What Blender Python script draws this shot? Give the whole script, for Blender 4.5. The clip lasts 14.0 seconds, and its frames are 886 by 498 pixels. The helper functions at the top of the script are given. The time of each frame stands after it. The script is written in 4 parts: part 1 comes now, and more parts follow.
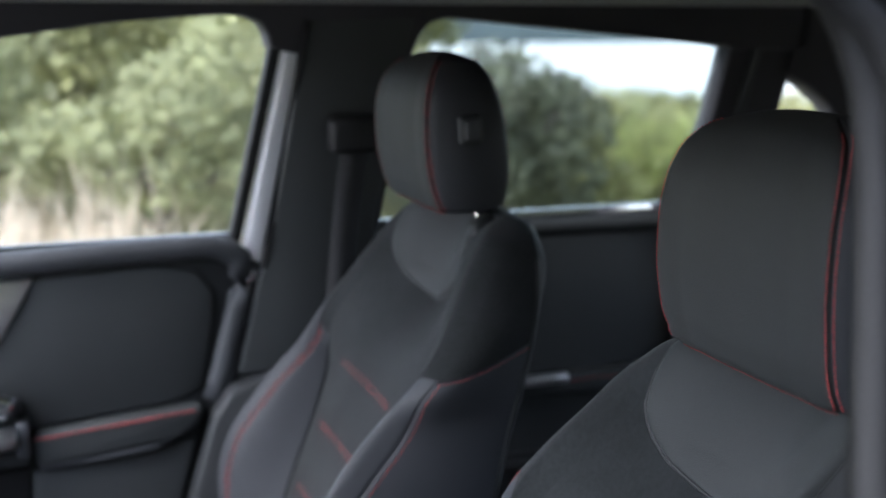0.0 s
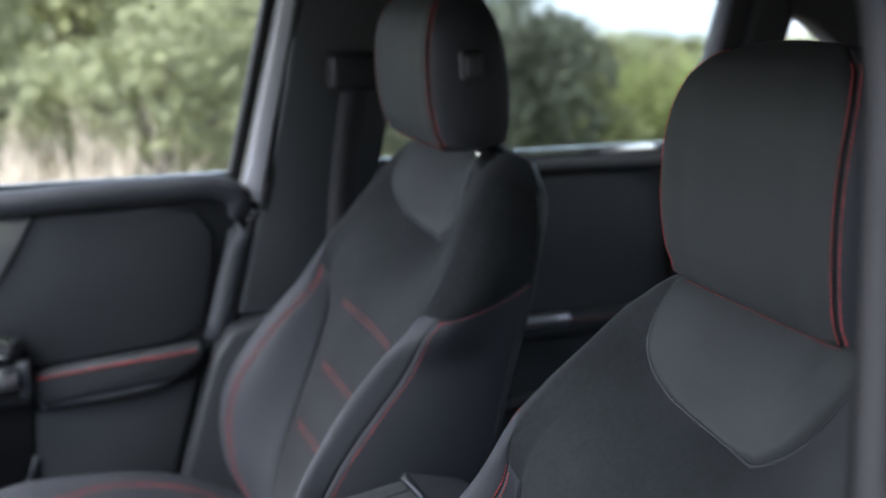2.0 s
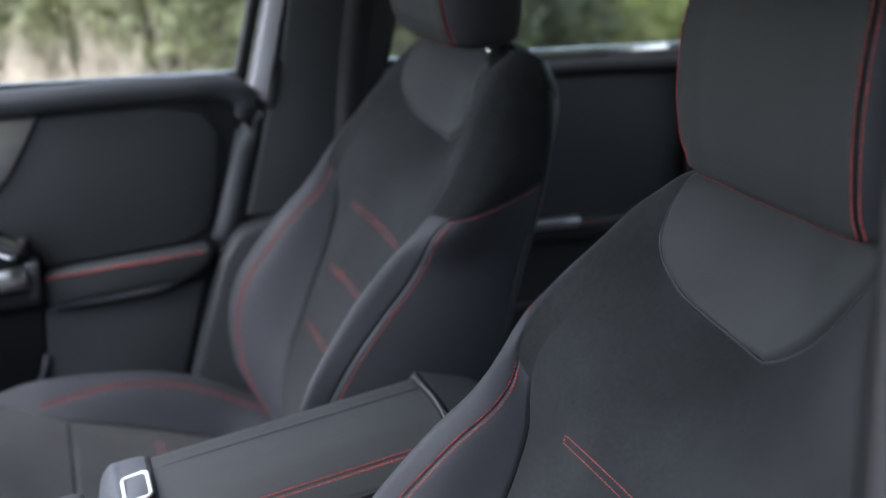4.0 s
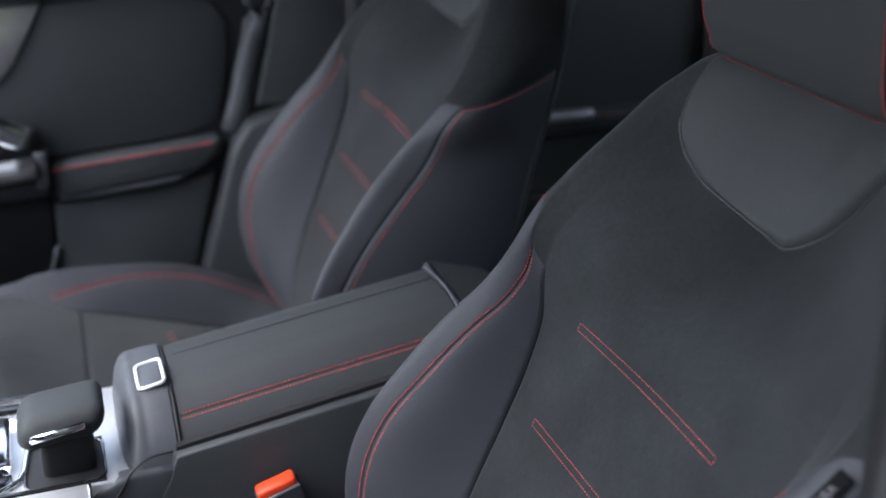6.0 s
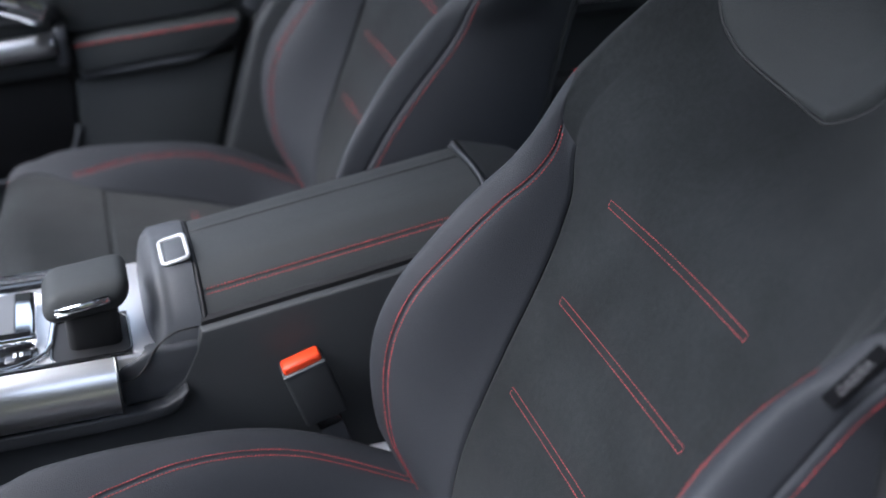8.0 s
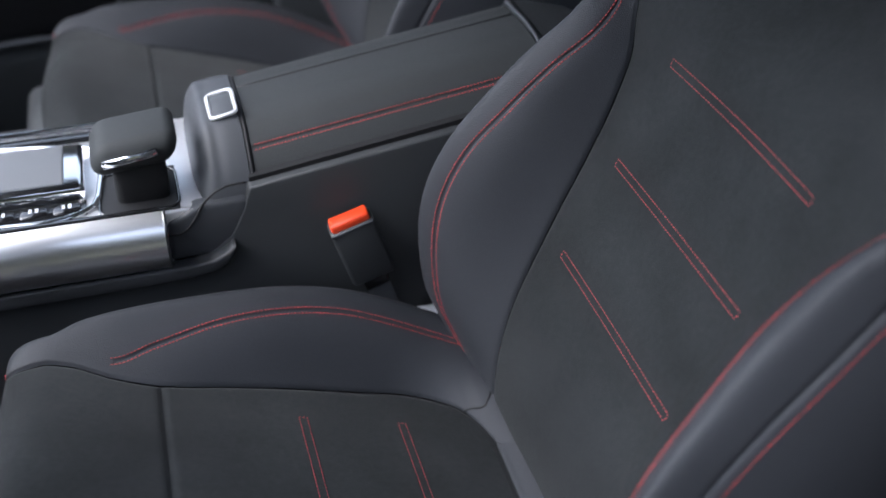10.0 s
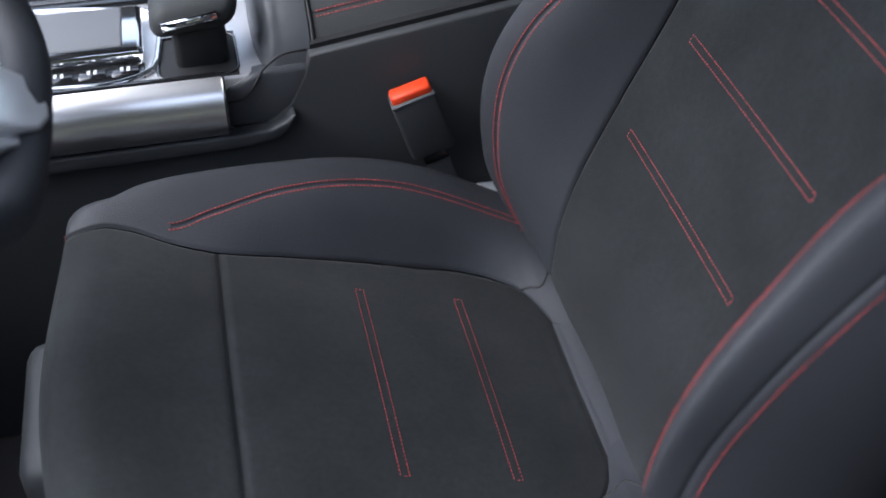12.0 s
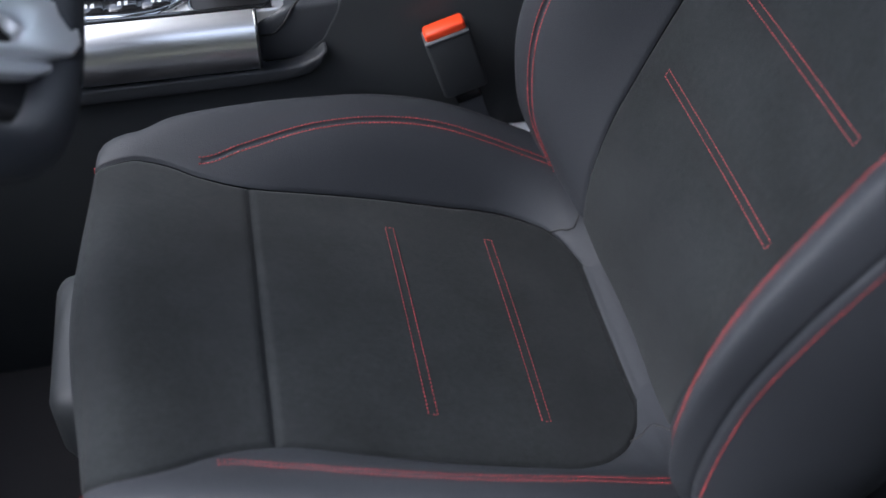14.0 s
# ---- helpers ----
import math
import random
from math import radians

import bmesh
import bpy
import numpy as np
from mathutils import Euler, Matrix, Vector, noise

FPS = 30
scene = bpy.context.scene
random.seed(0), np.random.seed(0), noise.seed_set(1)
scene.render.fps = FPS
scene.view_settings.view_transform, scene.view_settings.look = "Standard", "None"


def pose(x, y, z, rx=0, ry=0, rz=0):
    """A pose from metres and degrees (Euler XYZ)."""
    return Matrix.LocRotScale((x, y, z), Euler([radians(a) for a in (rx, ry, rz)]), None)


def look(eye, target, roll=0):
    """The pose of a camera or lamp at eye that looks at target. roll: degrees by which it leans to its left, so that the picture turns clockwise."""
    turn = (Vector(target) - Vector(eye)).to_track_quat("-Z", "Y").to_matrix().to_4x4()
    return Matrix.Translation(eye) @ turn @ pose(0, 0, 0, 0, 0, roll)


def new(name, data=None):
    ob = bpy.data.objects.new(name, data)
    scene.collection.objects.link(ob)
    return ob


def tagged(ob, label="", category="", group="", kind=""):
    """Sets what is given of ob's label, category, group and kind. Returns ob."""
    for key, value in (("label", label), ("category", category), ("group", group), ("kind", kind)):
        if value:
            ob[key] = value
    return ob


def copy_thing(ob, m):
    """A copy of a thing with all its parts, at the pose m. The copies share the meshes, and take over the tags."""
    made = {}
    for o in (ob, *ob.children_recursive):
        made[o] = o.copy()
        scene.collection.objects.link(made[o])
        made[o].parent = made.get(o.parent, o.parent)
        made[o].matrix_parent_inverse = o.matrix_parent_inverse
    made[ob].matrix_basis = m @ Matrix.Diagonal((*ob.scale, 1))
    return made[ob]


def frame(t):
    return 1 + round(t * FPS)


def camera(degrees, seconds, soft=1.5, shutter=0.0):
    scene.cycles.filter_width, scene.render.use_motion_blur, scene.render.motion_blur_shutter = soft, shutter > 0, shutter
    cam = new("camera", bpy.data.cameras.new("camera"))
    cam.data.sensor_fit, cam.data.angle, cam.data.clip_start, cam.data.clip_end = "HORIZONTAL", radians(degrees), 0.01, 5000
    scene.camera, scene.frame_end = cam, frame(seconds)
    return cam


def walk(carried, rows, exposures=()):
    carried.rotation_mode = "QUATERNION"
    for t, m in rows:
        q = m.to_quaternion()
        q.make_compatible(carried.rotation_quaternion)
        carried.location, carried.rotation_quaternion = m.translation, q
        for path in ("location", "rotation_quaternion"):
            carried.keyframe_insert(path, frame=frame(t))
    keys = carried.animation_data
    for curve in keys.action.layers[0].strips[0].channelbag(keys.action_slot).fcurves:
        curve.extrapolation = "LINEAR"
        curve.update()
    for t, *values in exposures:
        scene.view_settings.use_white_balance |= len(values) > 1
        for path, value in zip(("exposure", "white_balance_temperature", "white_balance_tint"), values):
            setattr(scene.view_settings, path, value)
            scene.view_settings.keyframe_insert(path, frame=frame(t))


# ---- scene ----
cam = camera(43.10, 14.0)
PATH = [
    (0.0, pose(-0.2504, -1.0686, 1.4708, 78.815, 0.071, -20.522)),
    (0.5, pose(-0.2492, -1.0668, 1.4687, 78.424, 0.073, -20.492)),
    (1.0, pose(-0.2479, -1.0649, 1.4664, 77.784, 0.065, -20.472)),
    (1.5, pose(-0.2470, -1.0625, 1.4637, 76.938, 0.090, -20.483)),
    (2.0, pose(-0.2463, -1.0598, 1.4608, 75.976, 0.071, -20.448)),
    (2.5, pose(-0.2457, -1.0571, 1.4575, 74.856, 0.115, -20.386)),
    (3.0, pose(-0.2448, -1.0545, 1.4539, 73.766, 0.066, -20.237)),
    (5.5, pose(-0.2453, -1.0405, 1.4316, 67.507, -0.007, -19.690)),
    (6.0, pose(-0.2452, -1.0369, 1.4272, 66.273, -0.023, -19.518)),
    (6.5, pose(-0.2453, -1.0334, 1.4223, 64.897, -0.009, -19.291)),
    (7.0, pose(-0.2455, -1.0302, 1.4173, 63.608, -0.005, -19.025)),
    (9.5, pose(-0.2481, -1.0153, 1.3895, 55.895, 0.019, -16.569)),
    (10.0, pose(-0.2511, -1.0124, 1.3836, 54.356, -0.002, -15.780)),
    (10.5, pose(-0.2540, -1.0097, 1.3777, 52.714, -0.037, -14.880)),
    (11.0, pose(-0.2568, -1.0069, 1.3721, 51.223, -0.032, -14.090)),
    (11.5, pose(-0.2594, -1.0044, 1.3674, 49.970, -0.062, -13.404)),
    (12.0, pose(-0.2617, -1.0024, 1.3634, 48.643, -0.057, -12.732)),
    (12.5, pose(-0.2636, -1.0008, 1.3601, 47.625, -0.068, -12.176)),
    (13.0, pose(-0.2652, -0.9998, 1.3572, 46.821, -0.026, -11.742)),
    (13.5, pose(-0.2667, -0.9989, 1.3547, 46.236, -0.079, -11.349)),
    (14.0, pose(-0.2682, -0.9981, 1.3527, 45.889, -0.107, -11.115)),
]
walk(cam, PATH, [(0.0, 2.45, 5800, 11.5), (5.0, 2.2, 5800, 11.5), (7.5, 2.12, 5800, 11.5), (11.0, 1.83, 5800, 11.5), (14.0, 1.83, 5800, 11.5)])
cam.data.dof.use_dof = True
cam.data.dof.focus_distance = 0.96
cam.data.dof.aperture_fstop = 3.8

# ---------- daylight ----------
world = bpy.data.worlds.new("daylight")
scene.world = world
world.use_nodes = True
wn = world.node_tree.nodes
sky = wn.new("ShaderNodeTexSky")
sky.sky_type = "NISHITA"
sky.sun_disc = False
sky.sun_elevation = radians(49)
sky.sun_rotation = radians(272)
sky.dust_density = 3.0
veil = wn.new("ShaderNodeHueSaturation")
veil.inputs["Saturation"].default_value = 0.45
world.node_tree.links.new(sky.outputs[0], veil.inputs["Color"])
world.node_tree.links.new(veil.outputs[0], wn["Background"].inputs[0])
wn["Background"].inputs[1].default_value = 0.15
sun_data = bpy.data.lights.new("sun", "SUN")
sun_data.energy = 0.8
sun_data.angle = radians(60)
sun_data.color = (1.0, 0.97, 0.92)
sun = new("sun", sun_data)
sun.matrix_world = look((-7.0, 0.3, 8.2), (0, 0, 0))


# ---------- materials ----------
def surface(name, base, rough=0.6, metal=0.0, var=0.18, scale=6.0, bump=0.15, bump_scale=900.0, sheen=0.0, coat=0.0, spec=0.5, stretch=(1, 1, 1), voronoi=False, spread=0.0, nap=0.0):
    """Colour with a broad and a fine variation, and a fine relief."""
    m = bpy.data.materials.new(name)
    m.use_nodes = True
    nt = m.node_tree
    b = nt.nodes["Principled BSDF"]
    lk = nt.links.new
    tc = nt.nodes.new("ShaderNodeTexCoord")
    mp = nt.nodes.new("ShaderNodeMapping")
    mp.inputs["Scale"].default_value = stretch
    lk(tc.outputs["Object"], mp.inputs[0])
    big = nt.nodes.new("ShaderNodeTexNoise")
    big.inputs["Scale"].default_value = scale
    big.inputs["Detail"].default_value = 5
    lk(mp.outputs[0], big.inputs["Vector"])
    if voronoi:
        fine = nt.nodes.new("ShaderNodeTexVoronoi")
        fine_out = fine.outputs["Distance"]
    else:
        fine = nt.nodes.new("ShaderNodeTexNoise")
        fine.inputs["Detail"].default_value = 3
        fine_out = fine.outputs["Fac"]
    fine.inputs["Scale"].default_value = bump_scale
    lk(mp.outputs[0], fine.inputs["Vector"])
    mix = nt.nodes.new("ShaderNodeMath")
    mix.operation = "MULTIPLY_ADD"
    mix.inputs[1].default_value = 0.35
    lk(fine_out, mix.inputs[0])
    lk(big.outputs["Fac"], mix.inputs[2])
    ramp = nt.nodes.new("ShaderNodeValToRGB")
    ramp.color_ramp.elements[0].position = 0.35
    ramp.color_ramp.elements[1].position = 1.0
    ramp.color_ramp.elements[0].color = (*[c * (1 - var) for c in base], 1)
    ramp.color_ramp.elements[1].color = (*[min(1, c * (1 + var)) for c in base], 1)
    lk(mix.outputs[0], ramp.inputs[0])
    col = ramp.outputs[0]
    if nap:
        felt = nt.nodes.new("ShaderNodeTexNoise")
        felt.inputs["Scale"].default_value = 190
        felt.inputs["Detail"].default_value = 4
        lk(mp.outputs[0], felt.inputs["Vector"])
        fm = nt.nodes.new("ShaderNodeMapRange")
        fm.inputs[1].default_value, fm.inputs[2].default_value = 0.3, 0.7
        fm.inputs[3].default_value, fm.inputs[4].default_value = 1 - nap, 1 + nap
        lk(felt.outputs["Fac"], fm.inputs[0])
        fh = nt.nodes.new("ShaderNodeHueSaturation")
        lk(fm.outputs[0], fh.inputs["Value"])
        lk(col, fh.inputs["Color"])
        col = fh.outputs[0]
    if spread:
        info = nt.nodes.new("ShaderNodeNewGeometry")
        hsv = nt.nodes.new("ShaderNodeHueSaturation")
        mr = nt.nodes.new("ShaderNodeMapRange")
        mr.inputs[3].default_value, mr.inputs[4].default_value = 1 - spread, 1 + spread
        lk(info.outputs["Random Per Island"], mr.inputs[0])
        lk(mr.outputs[0], hsv.inputs["Value"])
        lk(col, hsv.inputs["Color"])
        col = hsv.outputs[0]
    lk(col, b.inputs["Base Color"])
    rr = nt.nodes.new("ShaderNodeMapRange")
    rr.inputs[3].default_value, rr.inputs[4].default_value = max(0.02, rough - 0.08), min(1, rough + 0.08)
    lk(big.outputs["Fac"], rr.inputs[0])
    lk(rr.outputs[0], b.inputs["Roughness"])
    b.inputs["Metallic"].default_value = metal
    b.inputs["Specular IOR Level"].default_value = spec
    b.inputs["Sheen Weight"].default_value = sheen
    b.inputs["Sheen Roughness"].default_value = 0.4
    b.inputs["Coat Weight"].default_value = coat
    b.inputs["Coat Roughness"].default_value = 0.05
    if bump:
        bp = nt.nodes.new("ShaderNodeBump")
        bp.inputs["Strength"].default_value = bump
        bp.inputs["Distance"].default_value = 0.0006
        lk(fine_out, bp.inputs["Height"])
        lk(bp.outputs[0], b.inputs["Normal"])
    return m


LEATHER = surface("leather", (0.034, 0.036, 0.041), 0.60, bump=0.35, bump_scale=900, voronoi=True, spec=0.30)
SUEDE = surface("suede", (0.0225, 0.0242, 0.0250), 0.95, var=0.42, scale=11, bump=0.6, bump_scale=1300, sheen=0.11, spec=0.12, nap=0.10)
SMOOTH = surface("smooth_leather", (0.031, 0.0335, 0.034), 0.66, bump=0.35, bump_scale=900, voronoi=True, spec=0.32)
THREAD = surface("thread", (0.36, 0.042, 0.043), 0.7, var=0.25, scale=200, bump=0.0, spread=0.25)
PLASTIC = surface("plastic", (0.030, 0.0325, 0.0345), 0.55, bump=0.4, bump_scale=1100)
DOOR_TRIM = surface("door_trim", (0.046, 0.050, 0.051), 0.62, bump=0.3, bump_scale=1000)
PLASTIC_LIGHT = surface("grey_plastic", (0.055, 0.058, 0.064), 0.5, bump=0.4, bump_scale=1100)
BLACK = surface("black_plastic", (0.010, 0.010, 0.011), 0.6, bump=0.2)
GLOSS = surface("gloss_black", (0.012, 0.012, 0.013), 0.12, bump=0.0, coat=1.0)
# Pale base colour stands for bright sky reflected in the glossy deck.
DECK_SKY = surface("sky_pale_deck", (0.78, 0.78, 0.80), 0.32, metal=0.6, var=0.06, bump=0.05)
CHROME = surface("chrome", (0.86, 0.87, 0.89), 0.12, metal=1.0, var=0.03, bump=0.0)
BRUSHED = surface("brushed_aluminium", (0.88, 0.88, 0.89), 0.29, metal=1.0, var=0.10, scale=40, bump=0.08, bump_scale=300, stretch=(0.02, 1, 1))
SATIN = surface("satin_silver", (0.88, 0.88, 0.89), 0.30, metal=0.45, var=0.04, bump=0.0)
# Console plastic in a lighter tone; the light on the ledge is in the colour.
LEDGE_LIT = surface("lit_ledge_plastic", (0.046, 0.048, 0.052), 0.45, bump=0.4, bump_scale=1100)
PAD = surface("touchpad", (0.16, 0.165, 0.175), 0.5, var=0.08, bump=0.1)
ORANGE = surface("orange_plastic", (0.78, 0.055, 0.009), 0.45, var=0.1, bump=0.1)
LINER = surface("headlining", (0.048, 0.046, 0.051), 0.9, bump=0.4, bump_scale=1200, sheen=0.1)
CARPET = surface("carpet", (0.022, 0.020, 0.021), 1.0, var=0.4, bump=1.0, bump_scale=500)
WEBBING = surface("webbing", (0.022, 0.022, 0.024), 0.8, bump=0.6, bump_scale=600, stretch=(1, 1, 0.2))
RUBBER = surface("rubber", (0.012, 0.012, 0.013), 0.75)
PAINT = surface("grey_paint", (0.80, 0.81, 0.85), 0.35, var=0.05, bump=0.0, coat=0.6)
PRINT = surface("pale_print", (0.55, 0.56, 0.58), 0.6, var=0.05, bump=0.0)
TAGBLACK = surface("woven_black", (0.007, 0.007, 0.008), 0.95, bump=0.5, bump_scale=700, spec=0.08)
TAGGREY = surface("grey_print", (0.09, 0.09, 0.095), 0.7, var=0.05, bump=0.0)


# ---------- mesh helpers ----------
def part(name, geo, material, parent=None, label="", smooth=True):
    """Links (verts, faces) or a bmesh, in world metres, as one mesh, under a thing if given."""
    me = bpy.data.meshes.new(name)
    if isinstance(geo, bmesh.types.BMesh):
        geo.to_mesh(me)
        geo.free()
    else:
        me.from_pydata([tuple(map(float, v)) for v in geo[0]], [], geo[1])
    me.materials.append(material)
    if smooth:
        me.polygons.foreach_set("use_smooth", [True] * len(me.polygons))
    ob = new(name, me)
    if parent is not None:
        off = Vector((0, 0, 0))
        p = parent
        while p is not None:
            off += p.location
            p = p.parent
        me.transform(Matrix.Translation(-off))
        ob.parent = parent
    if label:
        ob["label"] = label
    return ob


def thing(name, at, label, category, group="", kind=""):
    ob = new(name)
    ob.location = at
    ob.empty_display_size = 0.05
    return tagged(ob, label, category, group, kind)


def box(x0, x1, y0, y1, z0, z1, bevel=0.004, lean=(0, 0), segs=2):
    """A bevelled block; lean shifts its top in x and y."""
    bm = bmesh.new()
    bmesh.ops.create_cube(bm, size=1)
    for v in bm.verts:
        top = v.co.z > 0
        v.co = ((x1 if v.co.x > 0 else x0) + (lean[0] if top else 0), (y1 if v.co.y > 0 else y0) + (lean[1] if top else 0), z1 if top else z0)
    if bevel:
        bmesh.ops.bevel(bm, geom=bm.edges[:], offset=bevel, segments=segs, affect="EDGES", profile=0.5)
    return bm


def prism(outline, y0, y1, bevel=0.0, lean=None, segs=2):
    """An outline in (x, z) carried from y0 to y1; lean(z) shifts y."""
    bm = bmesh.new()
    a = [bm.verts.new((x, y0, z)) for x, z in outline]
    b = [bm.verts.new((x, y1, z)) for x, z in outline]
    bm.faces.new(a)
    bm.faces.new(b[::-1])
    k = len(a)
    for i in range(k):
        bm.faces.new((a[i], b[i], b[(i + 1) % k], a[(i + 1) % k]))
    bmesh.ops.recalc_face_normals(bm, faces=bm.faces[:])
    if bevel:
        bmesh.ops.bevel(bm, geom=bm.edges[:], offset=bevel, segments=segs, affect="EDGES", profile=0.5)
    if lean:
        for v in bm.verts:
            v.co.y += lean(v.co.z)
    return bm


def tube(points, radius, sides=8, closed=False, flat=None):
    """A round bar along points; flat: (width, height) of an oval section."""
    pts = [np.array(p, float) for p in points]
    k = len(pts)
    rx, ry = flat or (radius, radius)
    verts, faces = [], []
    up = np.array((0.0, 0.0, 1.0))
    for i, p in enumerate(pts):
        a = pts[(i + 1) % k] if closed or i < k - 1 else p
        b = pts[i - 1] if closed or i > 0 else p
        d = a - b
        d = d / np.linalg.norm(d)
        s = np.cross(d, up)
        if np.linalg.norm(s) < 0.05:
            s = np.cross(d, (1.0, 0.0, 0.0))
        s /= np.linalg.norm(s)
        n = np.cross(s, d)
        for j in range(sides):
            t = 2 * math.pi * j / sides
            verts.append(p + s * rx * math.cos(t) + n * ry * math.sin(t))
    for i in range(k if closed else k - 1):
        for j in range(sides):
            a, b = i * sides + j, i * sides + (j + 1) % sides
            c, d = ((i + 1) % k) * sides + (j + 1) % sides, ((i + 1) % k) * sides + j
            faces.append((a, b, c, d))
    if not closed:
        faces.append(tuple(range(sides))[::-1])
        faces.append(tuple((k - 1) * sides + j for j in range(sides)))
    return verts, faces


def spline(points, count):
    """A smooth curve through points, evenly spread."""
    p = np.array(points, float)
    h = np.maximum(np.linalg.norm(np.diff(p, axis=0), axis=1), 1e-9)
    s = np.r_[0, np.cumsum(h)]
    return hermite(s, p, np.linspace(0, s[-1], count))


def hermite(s, p, q):
    """Values p at s, read smoothly at q, without overshoot between uneven steps."""
    s, p, q = np.asarray(s, float), np.asarray(p, float), np.asarray(q, float)
    one = p.ndim == 1
    if one:
        p = p[:, None]
    h = np.diff(s)
    sl = np.diff(p, axis=0) / h[:, None]
    m = np.zeros_like(p)
    m[0], m[-1] = sl[0], sl[-1]
    if len(s) > 2:
        m[1:-1] = (sl[:-1] * h[1:, None] + sl[1:] * h[:-1, None]) / (h[1:] + h[:-1])[:, None]
    i = np.clip(np.searchsorted(s, q, side="right") - 1, 0, len(h) - 1)
    t = ((q - s[i]) / h[i])[:, None]
    hi = h[i][:, None]
    r = (2 * t**3 - 3 * t**2 + 1) * p[i] + (t**3 - 2 * t**2 + t) * hi * m[i] + (3 * t**2 - 2 * t**3) * p[i + 1] + (t**3 - t**2) * hi * m[i + 1]
    return r[:, 0] if one else r


class Loft:
    """A surface through rows of knots. rows: values of v; knots(v): array (k, 3). q counts knots along a row."""

    def __init__(self, knots, creases=()):
        self.knots = knots
        self.sign = 1.0
        self.creases = creases
        self.cache = {}

    def row(self, v):
        key = round(v, 6)
        if key not in self.cache:
            k = self.knots(v)
            h = np.maximum(np.linalg.norm(np.diff(k, axis=0), axis=1), 1e-6)
            self.cache[key] = (k, np.r_[0, np.cumsum(h)])
        return self.cache[key]

    def arc(self, q, v):
        s = self.row(v)[1]
        return np.interp(q, np.arange(len(s)), s)

    def at_arc(self, a, v):
        k, s = self.row(v)
        a = np.atleast_1d(np.asarray(a, float))
        out = np.zeros((len(a), 3))
        cuts = [0, *self.creases, len(s) - 1]
        for i, j in zip(cuts[:-1], cuts[1:]):
            inside = (a >= s[i] if i else a >= -1e9) & (a <= s[j] if j < len(s) - 1 else a < 1e9)
            if inside.any():
                out[inside] = hermite(s[i:j + 1], k[i:j + 1], a[inside])
        return out

    def at(self, q, v):
        return self.at_arc(self.arc(np.atleast_1d(q), v), v)

    def frame_at(self, a, v):
        """Point, direction along the row, normal."""
        p = self.at_arc([a, a + 1e-4], v)
        e = 1e-3
        q = np.interp(a, self.row(v)[1], np.arange(len(self.row(v)[1])))
        w = self.at(q, v + e)[0] - self.at(q, v - e)[0]
        d = (p[1] - p[0]) / np.linalg.norm(p[1] - p[0])
        n = np.cross(d, w)
        n = self.sign * n / np.linalg.norm(n)
        return p[0], d, n


def panel(loft, q0, q1, vs, steps=10, grooves=(), depth=0.003, ends=(), end_depth=0.003):
    """The grid of one panel between two knots of a loft, sunk along the seams at the knots in grooves and at the rows in ends."""
    offs = [0.0, 0.0012, 0.0028, 0.005, 0.009]
    grid = []
    for v in vs:
        arcs = []
        for k in range(q0, q1):
            a, b = loft.arc(k, v), loft.arc(k + 1, v)
            h = b - a
            o = [min(x, h * 0.06 * j) for j, x in enumerate(offs)]
            inner = list(np.linspace(a + o[-1], b - o[-1], steps + 2)[1:-1])
            arcs += [a + x for x in o] + inner + [b - x for x in o[::-1]]
            if k < q1 - 1:
                arcs.pop()
        arcs = np.array(arcs)
        p = loft.at_arc(arcs, v)
        sink = np.zeros(len(arcs))
        for g in grooves:
            sink = np.maximum(sink, depth * np.exp(-((arcs - loft.arc(g, v)) / 0.0021) ** 2))
        for e in ends:
            sink = np.maximum(sink, end_depth * math.exp(-(((v - e) / 0.0035) ** 2)))
        if sink.max() > 1e-5:
            w = loft.at_arc(arcs * (loft.row(v + 1e-3)[1][-1] / loft.row(v)[1][-1]), v + 1e-3) - p
            d = np.gradient(p, axis=0)
            n = np.cross(d, w)
            n /= np.maximum(np.linalg.norm(n, axis=1), 1e-12)[:, None]
            p = p - loft.sign * n * sink[:, None]
        grid.append(p)
    return grid_mesh(grid, loft.sign > 0)


def grid_mesh(grid, flip=False):
    m, n = len(grid), len(grid[0])
    verts = np.concatenate(grid)
    faces = []
    for i in range(m - 1):
        for j in range(n - 1):
            f = (i * n + j, i * n + j + 1, (i + 1) * n + j + 1, (i + 1) * n + j)
            faces.append(f if flip else f[::-1])
    return verts, faces


def stitches(points, normals, pitch=0.0036, length=0.0027, radius=0.00058):
    """A row of single threads lying along a line on a surface."""
    p, nn = np.array(points), np.array(normals)
    s = np.r_[0, np.cumsum(np.linalg.norm(np.diff(p, axis=0), axis=1))]
    verts, faces = [], []
    for c in np.arange(pitch / 2, s[-1] - pitch / 3, pitch):
        ends = []
        for a in (c - length / 2, c - length / 4, c + length / 4, c + length / 2):
            ends.append((np.array([np.interp(a, s, p[:, k]) for k in range(3)]), np.array([np.interp(a, s, nn[:, k]) for k in range(3)])))
        d = ends[3][0] - ends[0][0]
        d /= max(np.linalg.norm(d), 1e-9)
        b = len(verts)
        for (q, n), lift, r in zip(ends, (-0.5, 0.75, 0.75, -0.5), (0.6, 1, 1, 0.6)):
            side = np.cross(d, n) * radius * r
            q = q + n * radius * lift
            verts += [q - side, q + n * radius * 0.9 * r, q + side]
        for i in range(3):
            for j in range(2):
                faces.append((b + 3 * i + j, b + 3 * i + j + 1, b + 3 * i + 4 + j, b + 3 * i + 3 + j))
        faces.append((b + 9, b + 10, b + 11))
        faces.append((b + 2, b + 1, b))
    return verts, faces


